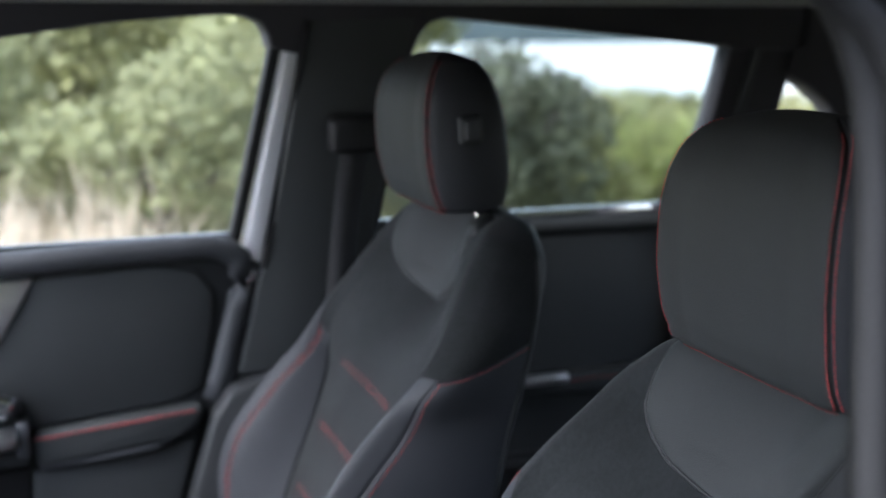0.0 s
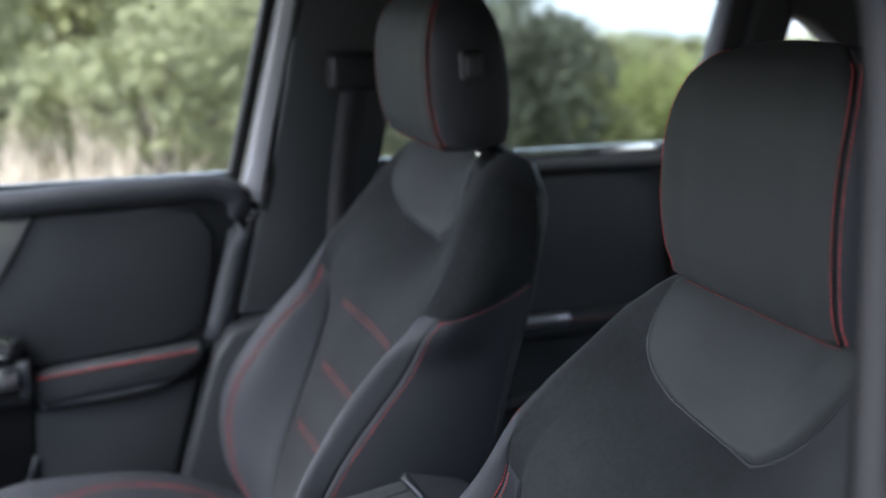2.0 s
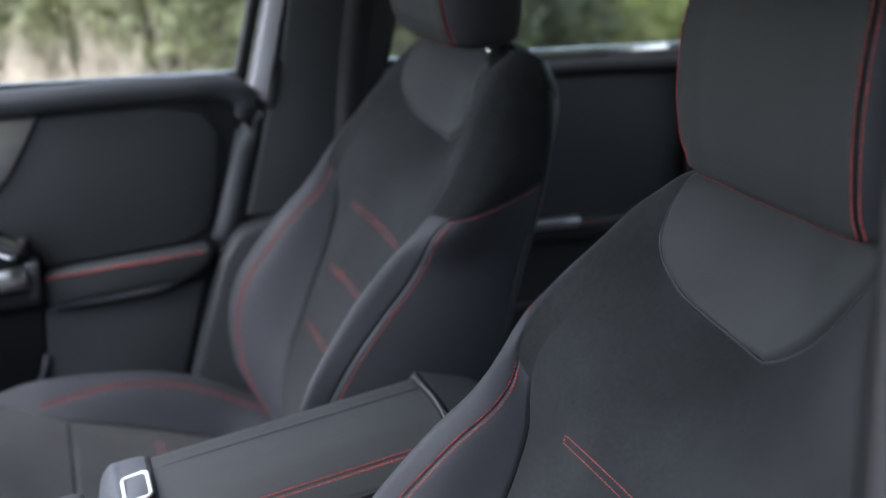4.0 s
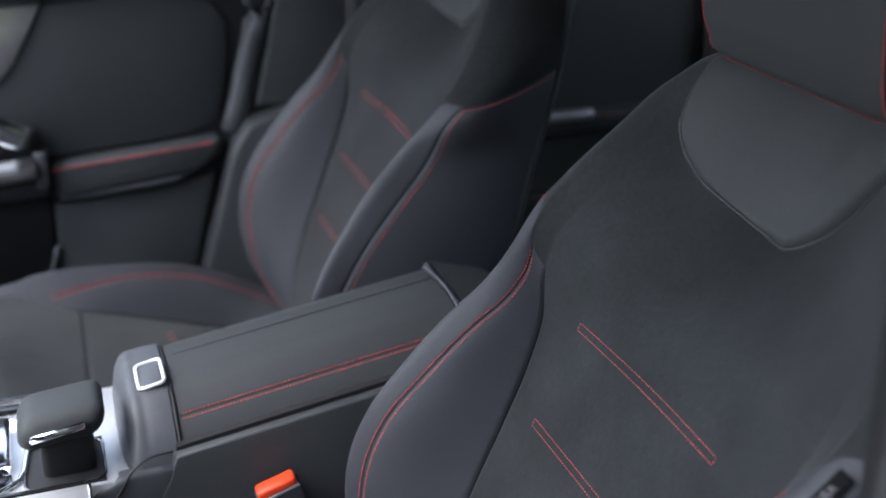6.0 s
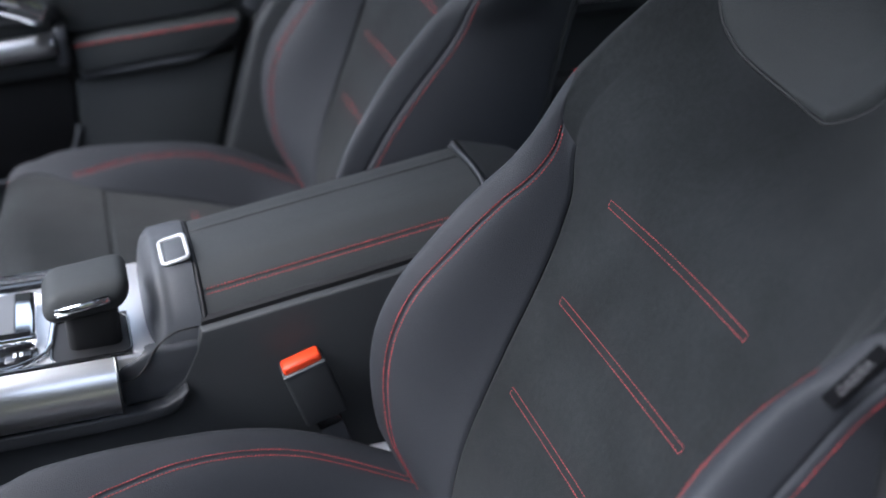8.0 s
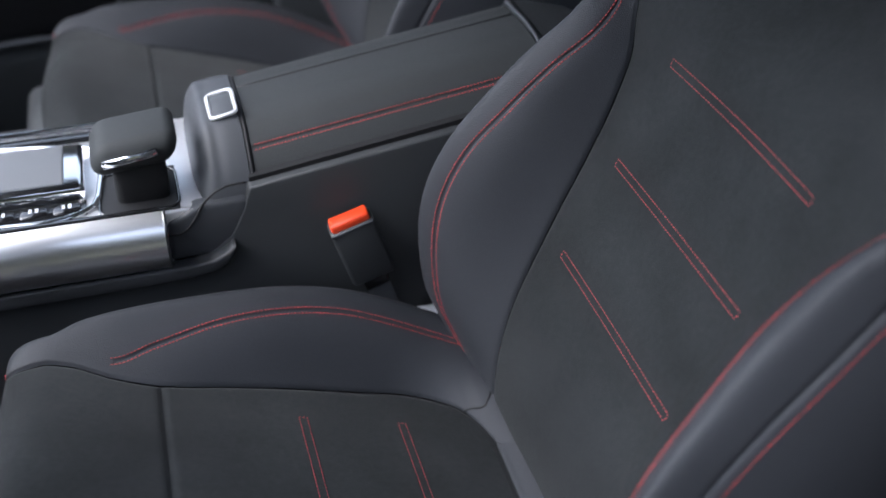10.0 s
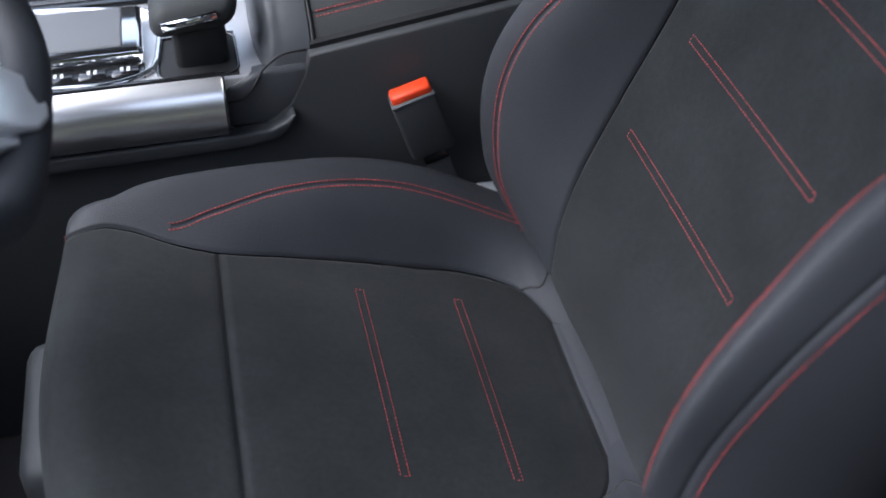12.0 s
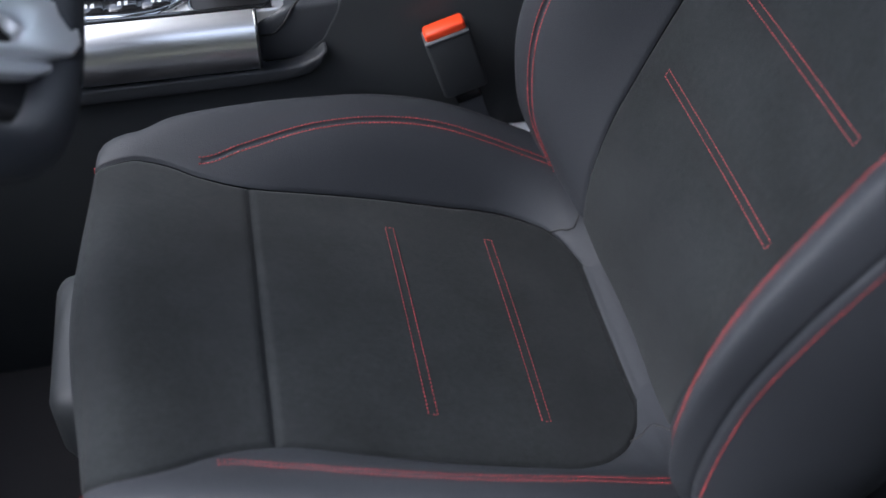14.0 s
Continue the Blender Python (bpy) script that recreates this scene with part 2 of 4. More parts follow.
def merge(*geos):
    verts, faces = [], []
    for v, f in geos:
        b = len(verts)
        verts += list(v)
        faces += [tuple(i + b for i in g) for g in f]
    return verts, faces


def weld(*geos):
    """Panels that meet become one sheet."""
    bm = bmesh.new()
    verts, faces = merge(*geos)
    vs = [bm.verts.new(tuple(map(float, v))) for v in verts]
    for f in faces:
        bm.faces.new([vs[i] for i in f])
    bmesh.ops.remove_doubles(bm, verts=bm.verts[:], dist=0.0004)
    return bm


def seam_rows(loft, q, vs, offsets=(-0.0031, 0.0031)):
    out = []
    for o in offsets:
        pts, ns = [], []
        for v in vs:
            p, d, n = loft.frame_at(loft.arc(q, v) + o, v)
            pts.append(p)
            ns.append(n)
        out.append(stitches(pts, ns))
    return merge(*out)


def columns(text):
    """A small table: one line a row; the first number is the row's place."""
    t = np.array([[float(x) for x in line.split()] for line in text.strip().splitlines()])
    return t[:, 0], t[:, 1:]


# ---------- front seat ----------
SEAT_Y = -0.37
BACK_O = np.array((-0.025, SEAT_Y, 0.60))
BACK_UP = np.array((0.445, 0.0, 0.8955))
BACK_N = np.array((-0.8955, 0.0, 0.445))
# up the back: front depth; seam, ridge, crest, flank, rear edge as half width and depth; rear depth
BACK_V, BACK_T = columns("""
-0.06 -.100 .100 -.100 .150 -.070 .170 -.070 .190 -.085 .190 -.140 -.140
0.040 -.034 .125 -.027 .178 -.015 .205 -.008 .222 -.020 .210 -.130 -.125
0.087 -.014 .130 -.009 .198  .034 .218  .044 .233  .034 .220 -.125 -.120
0.120 -.006 .134 -.002 .202  .055 .222  .066 .235  .050 .224 -.125 -.120
0.150 -.002 .138  .001 .205  .069 .225  .081 .236  .060 .226 -.125 -.120
0.190 0.000 .142  .002 .206  .081 .226  .093 .235  .067 .228 -.125 -.120
0.240 0.000 .147  .002 .203  .084 .223  .096 .234  .066 .230 -.125 -.120
0.300 0.000 .151  .002 .194  .072 .216  .086 .231  .056 .230 -.125 -.120
0.360 0.000 .158  .003 .185  .055 .209  .070 .227  .038 .231 -.122 -.120
0.400 0.000 .168  .006 .182  .037 .206  .054 .223  .024 .231 -.115 -.120
0.424 -.002 .178  .013 .187  .029 .208  .046 .224  .020 .231 -.110 -.117
0.460 -.010 .187  .017 .202  .027 .218  .034 .236  .023 .231 -.104 -.113
0.520 -.036 .178  .006 .198  .013 .218  .016 .240  .004 .229 -.098 -.108
0.580 -.062 .150 -.002 .171  .004 .193  .006 .218 -.010 .220 -.092 -.104
0.640 -.066 .116 -.014 .139 -.008 .164 -.006 .190 -.024 .200 -.084 -.098
0.680 -.072 .094 -.030 .114 -.026 .137 -.024 .160 -.040 .172 -.076 -.092
0.705 -.078 .072 -.056 .086 -.054 .101 -.054 .116 -.062 .120 -.080 -.085
""")


def back_knots(v):
    # the rows climb towards the rear edge round the height where the side panel ends
    rise = np.interp(v, (0.20, 0.436, 0.69), (0, 1, 0))
    rise = rise * rise * (3 - 2 * rise)
    half = []
    for k, up in ((0, 0.0), (1, 0.012), (2, 0.050), (3, 0.056), (4, 0.135)):
        vv = v + up * rise
        t = hermite(BACK_V, BACK_T, [min(max(vv, -0.06), 0.705)])[0]
        half.append((t[1 + 2 * k], t[2 + 2 * k], vv))
    t = hermite(BACK_V, BACK_T, [min(max(v, -0.06), 0.705)])[0]
    rear = (0.0, t[11], v + 0.12 * rise)
    uw = [rear] + [(-u, w, h) for u, w, h in half[::-1]] + [(0.0, t[0], v)] + half + [rear]
    return np.array([BACK_O + BACK_UP * h + BACK_N * w + np.array((0, u, 0)) for u, w, h in uw])


# across the back: 0 rear, 1 edge, 2 flank, 3 crest, 4 ridge, 5 seam, 6 middle, then the same mirrored
BACK = Loft(back_knots, (5, 7))
p0, d0, n0 = BACK.frame_at(BACK.arc(6, 0.25), 0.25)
BACK.sign = 1.0 if float(n0 @ BACK_N) > 0 else -1.0

# from front to back of the cushion: middle height; seam, ridge, crest, flank, foot as half width and height
CUSH_X, CUSH_T = columns("""
-0.400 .746 .168 .727 .176 .731 .194 .736 .203 .704 .196 .600
-0.370 .737 .162 .722 .174 .729 .202 .740 .213 .702 .205 .580
-0.335 .724 .150 .713 .163 .720 .207 .741 .222 .698 .213 .560
-0.290 .708 .142 .700 .174 .721 .212 .739 .232 .693 .222 .540
-0.230 .687 .146 .680 .191 .721 .222 .731 .243 .685 .232 .525
-0.170 .665 .150 .659 .201 .713 .228 .722 .249 .678 .236 .515
-0.110 .643 .151 .638 .203 .697 .229 .706 .249 .664 .236 .505
-0.060 .626 .150 .622 .198 .675 .227 .684 .246 .644 .232 .500
-0.035 .617 .142 .615 .195 .662 .224 .671 .243 .634 .230 .500
-0.015 .611 .127 .611 .192 .652 .221 .661 .240 .626 .228 .500
-0.003 .607 .108 .608 .190 .646 .219 .655 .238 .621 .226 .500
 0.006 .606 .082 .607 .189 .642 .217 .650 .236 .617 .225 .500
 0.022 .615 .070 .616 .187 .636 .214 .642 .233 .612 .223 .500
 0.038 .616 .062 .617 .185 .630 .211 .634 .230 .606 .221 .500
 0.080 .604 .056 .605 .180 .616 .206 .614 .226 .592 .216 .500
""")


def bow(x, u):
    """The front edge runs back towards its corners."""
    return 0.013 * (u / 0.15) ** 2 * min(1.0, max(0.0, (-0.29 - x) / 0.11)) ** 1.5


def cush_knots(v):
    x = max(v, -0.400)
    t = hermite(CUSH_X, CUSH_T, [min(x, 0.08)])[0]
    half = [(t[1], t[2]), (t[3], t[4]), (t[5], t[6]), (t[7], t[8]), (t[9], t[10])]
    uz = [(-u, z) for u, z in half[::-1]] + [(0.0, t[0])] + half
    out = []
    for (u, z), soft in zip(uz, (1, 0.6, 0.4, 0.28, 0.22, 1, 0.22, 0.28, 0.4, 0.6, 1)):
        xx, zz = x, z
        if v < -0.400:
            a = min((-0.400 - v) / 0.05, 1.0) * math.pi / 2
            r = min(0.040, max(0.012, (z - 0.60) * 0.3))
            xx, zz = -0.400 - r * math.sin(a), z - 1.4 * r * soft * (1 - math.cos(a)) - max(0.0, -0.45 - v) * 1.6
        if v > 0.08:
            xx = v
        out.append((xx + bow(xx, min(abs(u), 0.21)), SEAT_Y + u, zz))
    return np.array(out)


# across the cushion: 0 foot, 1 flank, 2 crest, 3 ridge, 4 seam, 5 middle, 6 seam, 7 ridge, 8 crest, 9 flank, 10 foot
CUSH = Loft(cush_knots, (4, 6))
p0, d0, n0 = CUSH.frame_at(CUSH.arc(5, -0.15), -0.15)
CUSH.sign = 1.0 if n0[2] > 0 else -1.0


def dense(a, b, n, marks=()):
    """Rows from a to b, packed tighter round the marks."""
    r = list(np.linspace(a, b, n))
    for m in marks:
        r += [m + o for o in (-0.009, -0.005, -0.0028, -0.0012, 0, 0.0012, 0.0028, 0.005, 0.009) if a <= m + o <= b]
    return sorted(set(round(x, 5) for x in r))


def loop_stitch(loft, mid, v, half, dv):
    """A long narrow stitched loop lying across a panel, round the place v."""
    def on(u, vv):
        a = loft.arc(mid, vv) + u
        p, d, n = loft.frame_at(a, vv)
        return p, n
    path = [(u, v - dv) for u in np.linspace(-half, half, 30)] + [(half, x) for x in np.linspace(v - dv, v + dv, 5)[1:-1]]
    path += [(u, v + dv) for u in np.linspace(half, -half, 30)] + [(-half, x) for x in np.linspace(v + dv, v - dv, 5)[1:]]
    got = [on(*q) for q in path]
    return stitches([g[0] for g in got], [g[1] for g in got], pitch=0.0038, length=0.0027, radius=0.00045)


def front_seat():
    seat = thing("bucket_seat", (-0.15, SEAT_Y, 0.36), "black leather and suede front car seat with red stitching", "car seat", "front seats")
    rows = dense(-0.06, 0.705, 74, (0.436,))
    low = [v for v in rows if v <= 0.436]
    high = [v for v in rows if v >= 0.436]
    part("back_insert", weld(panel(BACK, 5, 7, low, 16, (5, 7), 0.0014), panel(BACK, 5, 7, high, 16), panel(BACK, 1, 5, high, 8, (1,), 0.002), panel(BACK, 7, 11, high, 8, (11,), 0.002)), SUEDE, seat, "dark grey suede back panel reaching over the shoulders")
    for name, a, b, g in (("back_bolster", 7, 10, (7, 8, 10)), ("back_bolster", 2, 5, (2, 4, 5))):
        part(name, panel(BACK, a, b, low, 10, g, 0.0015, (0.436,), 0.0003), LEATHER, seat, "grained black leather side bolster")
    for a, b in ((10, 11), (1, 2)):
        part("side_panel", panel(BACK, a, b, low, 12, (a, b), 0.002, (0.436,), 0.003), LEATHER, seat, "black leather side panel")
    part("back_shell", merge(panel(BACK, 0, 1, rows, 10), panel(BACK, 11, 12, rows, 10)), PLASTIC, seat, "black moulded rear shell")
    top = BACK.at(np.linspace(0, 12, 97)[:-1], 0.705)
    c = top.mean(axis=0) + BACK_UP * 0.006
    cap = [top * (1 - f) + c * f + BACK_UP * 0.006 * math.sin(f * math.pi / 2) for f in (0, 0.25, 0.5, 0.75, 0.98)]
    cap = [np.vstack([r, r[:1]]) for r in cap]
    part("top_cap", grid_mesh(cap, BACK.sign > 0), SUEDE, seat)
    # red threads on the ridges and along the flank
    ridge = np.linspace(0.03, 0.431, 92)
    part("stitching", seam_rows(BACK, 8, ridge), THREAD, seat, "twin rows of red thread")
    part("stitching", seam_rows(BACK, 4, ridge), THREAD, seat, "twin rows of red thread")
    flank = np.linspace(0.03, 0.43, 90)
    part("stitching", seam_rows(BACK, 2, flank, (-0.009,)), THREAD, seat, "row of red thread")
    part("stitching", seam_rows(BACK, 10, flank, (0.009,)), THREAD, seat, "row of red thread")
    for a, b in ((10, 11), (1, 2)):
        pts, ns = [], []
        for f in np.linspace(0.02, 0.98, 40):
            p, d, n = BACK.frame_at(BACK.arc(a, 0.43) * (1 - f) + BACK.arc(b, 0.43) * f, 0.43)
            pts.append(p)
            ns.append(n)
        part("stitching", stitches(pts, ns), THREAD, seat, "row of red thread")
    for v in (0.220, 0.318, 0.415):
        part("stitched_bar", loop_stitch(BACK, 6, v, 0.108, 0.0034), THREAD, seat, "narrow red stitched bar")
    # piping down the rear edges
    for k in (1, 11):
        part("piping", tube([BACK.at(k, v)[0] for v in np.linspace(-0.05, 0.67, 50)], 0.0032, 6), SMOOTH, seat)
    # leather pad below the headrest
    pad_v, pad_u = columns(".558 .003 .003\n.563 .048 .010\n.570 .090 .017\n.582 .119 .030\n.600 .138 .048\n.625 .146 .074\n.650 .149 .100\n.670 .147 .122\n.695 .108 .108")
    grid, rim_in, rim_out = [], [], []
    for v in np.linspace(0.558, 0.695, 48):
        outer, inner = hermite(pad_v, pad_u, [v])[0]
        line = []
        for a in np.r_[-1, -0.99, -0.975, -0.955, np.linspace(-0.92, 0.92, 29), 0.955, 0.975, 0.99, 1]:
            half = outer if a > 0 else inner
            p, d, n = BACK.frame_at(BACK.arc(6, v) + a * half, v)
            edge = min((1 - abs(a)) * half, (v - 0.558) * 1.2)
            rise = 0.011 * math.sqrt(1 - (1 - min(1.0, max(0.0, edge / 0.010))) ** 2) + 0.008 * min(1.0, edge / 0.05)
            line.append(p + n * (-0.004 + rise))
        grid.append(np.array(line))
        rim_in.append(line[0] + n * 0.0040)
        rim_out.append(line[-1] + n * 0.0040)
    # Black tube imitates the contact shade round the pad's edge.
    part("pad_seam", tube(rim_in[::-1] + rim_out, 0.0022, 6), BLACK, seat, "black line for the contact shade round the neck pad")
    part("neck_pad", grid_mesh(grid, BACK.sign > 0), SMOOTH, seat, "smooth black leather neck pad")
    # cushion
    rows = dense(-0.50, 0.10, 62, (-0.291, 0.006, -0.012))
    mid = [v for v in rows if -0.291 <= v <= 0.006]
    ext = [v for v in rows if v <= -0.291]
    rear = [v for v in rows if v >= 0.006]
    part("cushion_insert", panel(CUSH, 4, 6, mid, 16, (4, 6), 0.002, (-0.291, 0.006), 0.003), SUEDE, seat, "dark grey suede cushion panel")
    part("thigh_support", panel(CUSH, 4, 6, ext, 16, (4, 6), 0.003, (-0.291,), 0.003), SUEDE, seat, "dark grey thigh support")
    part("rear_band", panel(CUSH, 4, 6, rear, 12, (), 0.002, (0.006,), 0.003), LEATHER, seat, "smooth leather band along the rear of the cushion")
    for a, b, g in ((6, 9, (6, 7)), (1, 4, (3, 4))):
        fore = [v for v in rows if -0.335 <= v <= 0.006]
        nose = [v for v in rows if v <= fore[0]]
        part("cushion_bolster", weld(panel(CUSH, a, b, nose, 10, (6,) if a == 6 else (4,), 0.0024), panel(CUSH, a, b, fore, 10, g, 0.0015), panel(CUSH, a, b, rear, 10, (g[1],) if a == 6 else (g[0],), 0.0026)), LEATHER, seat, "grained black leather cushion bolster")
    for a, b in ((9, 10), (0, 1)):
        part("cushion_side", panel(CUSH, a, b, rows, 6), LEATHER, seat)
    ridge = np.linspace(-0.336, 0.07, 72)
    part("stitching", seam_rows(CUSH, 7, ridge), THREAD, seat, "twin rows of red thread")
    part("stitching", seam_rows(CUSH, 3, ridge), THREAD, seat, "twin rows of red thread")
    for k, o in ((6, 0.004), (4, -0.004)):
        part("stitching", seam_rows(CUSH, k, np.linspace(-0.495, -0.440, 14), (o,)), THREAD, seat, "row of red thread")
    for v in (-0.172, -0.080):
        part("stitched_bar", loop_stitch(CUSH, 5, v, 0.107, 0.0036), THREAD, seat, "narrow red stitched bar")
    for k, e in ((6, 1), (4, -1)):
        a, b = CUSH.at(k, -0.014)[0], CUSH.at(k + e, 0.045)[0]
        pts = [CUSH.at(k + e * f, -0.014 + 0.059 * f)[0] for f in np.linspace(0, 1, 12)]
        part("seam", tube([p + np.array((0, 0, -0.0002)) for p in pts], 0.0013, 6), BLACK, seat)
    # base, front trim and rails
    part("seat_base", box(-0.36, 0.06, SEAT_Y - 0.215, SEAT_Y + 0.215, 0.43, 0.60, 0.02), BLACK, seat)
    part("front_trim", box(-0.464, -0.36, SEAT_Y - 0.055, SEAT_Y + 0.10, 0.590, 0.676, 0.022, (0.0, 0), 3), PLASTIC, seat, "grey plastic trim under the front edge")
    for s in (-1, 1):
        part("rail", box(-0.40, 0.16, SEAT_Y + s * 0.19 - 0.02, SEAT_Y + s * 0.19 + 0.02, 0.36, 0.44, 0.004), BLACK, seat, "steel seat rail")
        part("side_cover", prism([(-0.36, 0.44), (0.12, 0.42), (0.17, 0.50), (0.14, 0.60), (0.02, 0.60), (-0.10, 0.555), (-0.36, 0.58)], SEAT_Y + s * 0.222 - 0.012, SEAT_Y + s * 0.222 + 0.012, 0.006), PLASTIC, seat, "black plastic hinge cover")
    headrest(seat)
    return seat


HEAD_Z, HEAD_T = columns("""
1.200 .260 .325 .086 .264 .100
1.205 .249 .336 .100 .254 .115
1.222 .238 .344 .106 .243 .126
1.254 .230 .348 .109 .235 .131
1.300 .227 .347 .109 .232 .131
1.338 .230 .342 .107 .235 .127
1.362 .236 .336 .103 .241 .120
1.382 .247 .328 .093 .251 .107
1.396 .262 .318 .074 .266 .086
1.404 .281 .304 .044 .283 .052
""")


def head_knots(z):
    xf, xb, su, sx, hw = hermite(HEAD_Z, HEAD_T, [min(max(z, 1.200), 1.404)])[0]
    xm = xf * 0.66 + xb * 0.34
    half = [(su * 0.6, xf + (sx - xf) * 0.22), (su, sx), (hw, xm), (hw * 0.94, xb - (xb - xf) * 0.14), (hw * 0.72, xb)]
    uv = [(0.0, xb + 0.002)] + [(-u, x) for u, x in half[::-1]] + [(0.0, xf)] + half + [(0.0, xb + 0.002)]
    return np.array([(x, SEAT_Y + u, z) for u, x in uv])


HEAD = Loft(head_knots)
p0, d0, n0 = HEAD.frame_at(HEAD.arc(6, 1.3), 1.3)
HEAD.sign = 1.0 if n0[0] < 0 else -1.0


def headrest(seat):
    zs = dense(1.200, 1.404, 40)
    head = part("headrest", panel(HEAD, 4, 8, zs, 6, (4, 8), 0.0026), SMOOTH, seat, "smooth black leather headrest face")
    part("headrest_side", panel(HEAD, 8, 11, zs, 6, (8, 11), 0.0026), LEATHER, head, "grained leather headrest side")
    part("headrest_side", panel(HEAD, 1, 4, zs, 6, (1, 4), 0.0026), LEATHER, head, "grained leather headrest side with release button")
    part("headrest_back", merge(panel(HEAD, 0, 1, zs, 6), panel(HEAD, 11, 12, zs, 6)), LEATHER, head)
    for z, up in ((1.404, 1), (1.200, -1)):
        ring = HEAD.at(np.linspace(0, 12, 97)[:-1], z)
        c = ring.mean(axis=0)
        cap = [ring * (1 - f) + c * f + np.array((0, 0, up * 0.003 * math.sin(f * math.pi / 2))) for f in (0, 0.3, 0.65, 0.98)]
        part("headrest_cap", grid_mesh([np.vstack([r, r[:1]]) for r in cap], (HEAD.sign > 0) == (up > 0)), SMOOTH, head)
    line = np.linspace(1.209, 1.397, 50)
    for k in (4, 8):
        part("stitching", seam_rows(HEAD, k, line), THREAD, head, "twin rows of red thread")
    for k, o in ((1, -0.003), (11, 0.003)):
        part("stitching", seam_rows(HEAD, k, line, (o,)), THREAD, head, "row of red thread")
    pts, ns = [], []
    for q in np.linspace(4, 8, 70):
        p, d, n = HEAD.frame_at(HEAD.arc(q, 1.2045), 1.2045)
        pts.append(p)
        ns.append(n)
    part("stitching", stitches(pts, ns), THREAD, head, "row of red thread along the lower edge")
    part("release_button", box(0.266, 0.297, SEAT_Y - 0.1395, SEAT_Y - 0.120, 1.294, 1.331, 0.006, (0, 0), 3), PLASTIC, head, "black square release button")
    part("button_face", box(0.2715, 0.2915, SEAT_Y - 0.1420, SEAT_Y - 0.128, 1.2995, 1.3255, 0.0035, (0, 0), 2), PLASTIC_LIGHT, head, "raised face of the release button")
    for s in (-1, 1):
        part("headrest_post", tube([(0.318, SEAT_Y + s * 0.062, 1.165), (0.315, SEAT_Y + s * 0.062, 1.225)], 0.006, 12), CHROME, seat, "chrome headrest post")
        part("post_sleeve", tube([(0.319, SEAT_Y + s * 0.062, 1.155), (0.3165, SEAT_Y + s * 0.062, 1.190)], 0.013, 14), BLACK, seat, "black plastic post sleeve")


driver_seat = front_seat()
passenger_seat = copy_thing(driver_seat, Matrix.Translation((-0.112, 0.37, 0.36)))
# the passenger seat stands further back, its backrest more upright and its cushion lower
HINGE = Matrix.Translation((0.125, 0, 0.24))
UPRIGHT = HINGE @ Matrix.Rotation(radians(-3.5), 4, "Y") @ HINGE.inverted()
for ob in passenger_seat.children:
    if ob.name.startswith("headrest") and "post" not in ob.name:
        ob.location.z += 0.015
    if max(v.co.z for v in ob.data.vertices) > 0.41:
        ob.matrix_basis = UPRIGHT @ ob.matrix_basis
    elif "cushion" in ob.name or ob.name.startswith(("thigh", "rear_band", "stitch", "seam")):
        ob.location.z -= 0.012
for ob in driver_seat.children:
    if ob.name.startswith("headrest") and "post" not in ob.name:
        ob.location += Vector((0.013, 0, 0.002))
driver_seat["label"] = "black leather driver seat with suede inserts and red stitching"
passenger_seat["label"] = "black leather passenger seat with red stitching and raised headrest"

# sewn-in tag on the outer flank of the driver's backrest
tag_p, tag_d, tag_n = BACK.frame_at(BACK.arc(2, 0.4061) + 0.014, 0.4061)
tag_u = BACK.frame_at(BACK.arc(2, 0.4061) + 0.014, 0.4061)[0] - BACK.frame_at(BACK.arc(2, 0.3861) + 0.014, 0.3861)[0]
tag_u /= np.linalg.norm(tag_u)
tag_n = tag_n - tag_u * float(tag_n @ tag_u)
tag_n /= np.linalg.norm(tag_n)
tag_s = np.cross(tag_u, tag_n)
TAG = Matrix(((*[float(x) for x in (tag_u[0], tag_s[0], tag_n[0])], float(tag_p[0])), (float(tag_u[1]), float(tag_s[1]), float(tag_n[1]), float(tag_p[1])), (float(tag_u[2]), float(tag_s[2]), float(tag_n[2]), float(tag_p[2])), (0, 0, 0, 1)))
bm = box(-0.024, 0.024, -0.0055, 0.0055, 0.0015, 0.0050, 0.001)
bm.transform(TAG)
tag = part("airbag_tag", bm, TAGBLACK, driver_seat, "small black woven tag with grey lettering")
txt = bpy.data.curves.new("tag_letters", "FONT")
txt.body = "AIRBAG"
txt.size = 0.0080
txt.align_x, txt.align_y = "CENTER", "CENTER"
txt.extrude = 0.0002
letters = new("tag_letters", txt)
letters.data.materials.append(TAGGREY)
letters.matrix_world = TAG @ Matrix.Translation((0, 0, 0.0053)) @ Matrix.Rotation(math.pi, 4, "Z")
letters.parent = tag
letters.matrix_parent_inverse = Matrix.Translation(-Vector(driver_seat.location))


# ---------- car body ----------
def sill(z):
    """Above the belt the sides lean inwards."""
    return -max(0.0, z - 1.13) * 0.30


def setting(name, geo, material, label, category, smooth=False):
    return tagged(part(name, geo, material, smooth=smooth), label, category, kind="structure")


setting("car_floor", box(-1.35, 1.95, -0.74, 0.78, 0.30, 0.36, 0.01), CARPET, "dark carpeted floor of the car", "car floor")
roof = setting("headlining", box(-0.50, 1.95, -0.62, 0.63, 1.505, 1.545, 0.015), LINER, "dark grey cloth headlining under the car roof", "headlining")
setting("roof_skin", box(-0.52, 1.97, -0.64, 0.65, 1.55, 1.58, 0.02), PAINT, "painted roof of the car", "car roof")
gate = thing("tailgate", (1.93, 0.0, 0.36), "closed tailgate with dark trim and wide rear window", "tailgate", "", "structure")
part("lower_panel", box(1.90, 1.96, -0.70, 0.72, 0.36, 1.06, 0.01), LINER, gate)
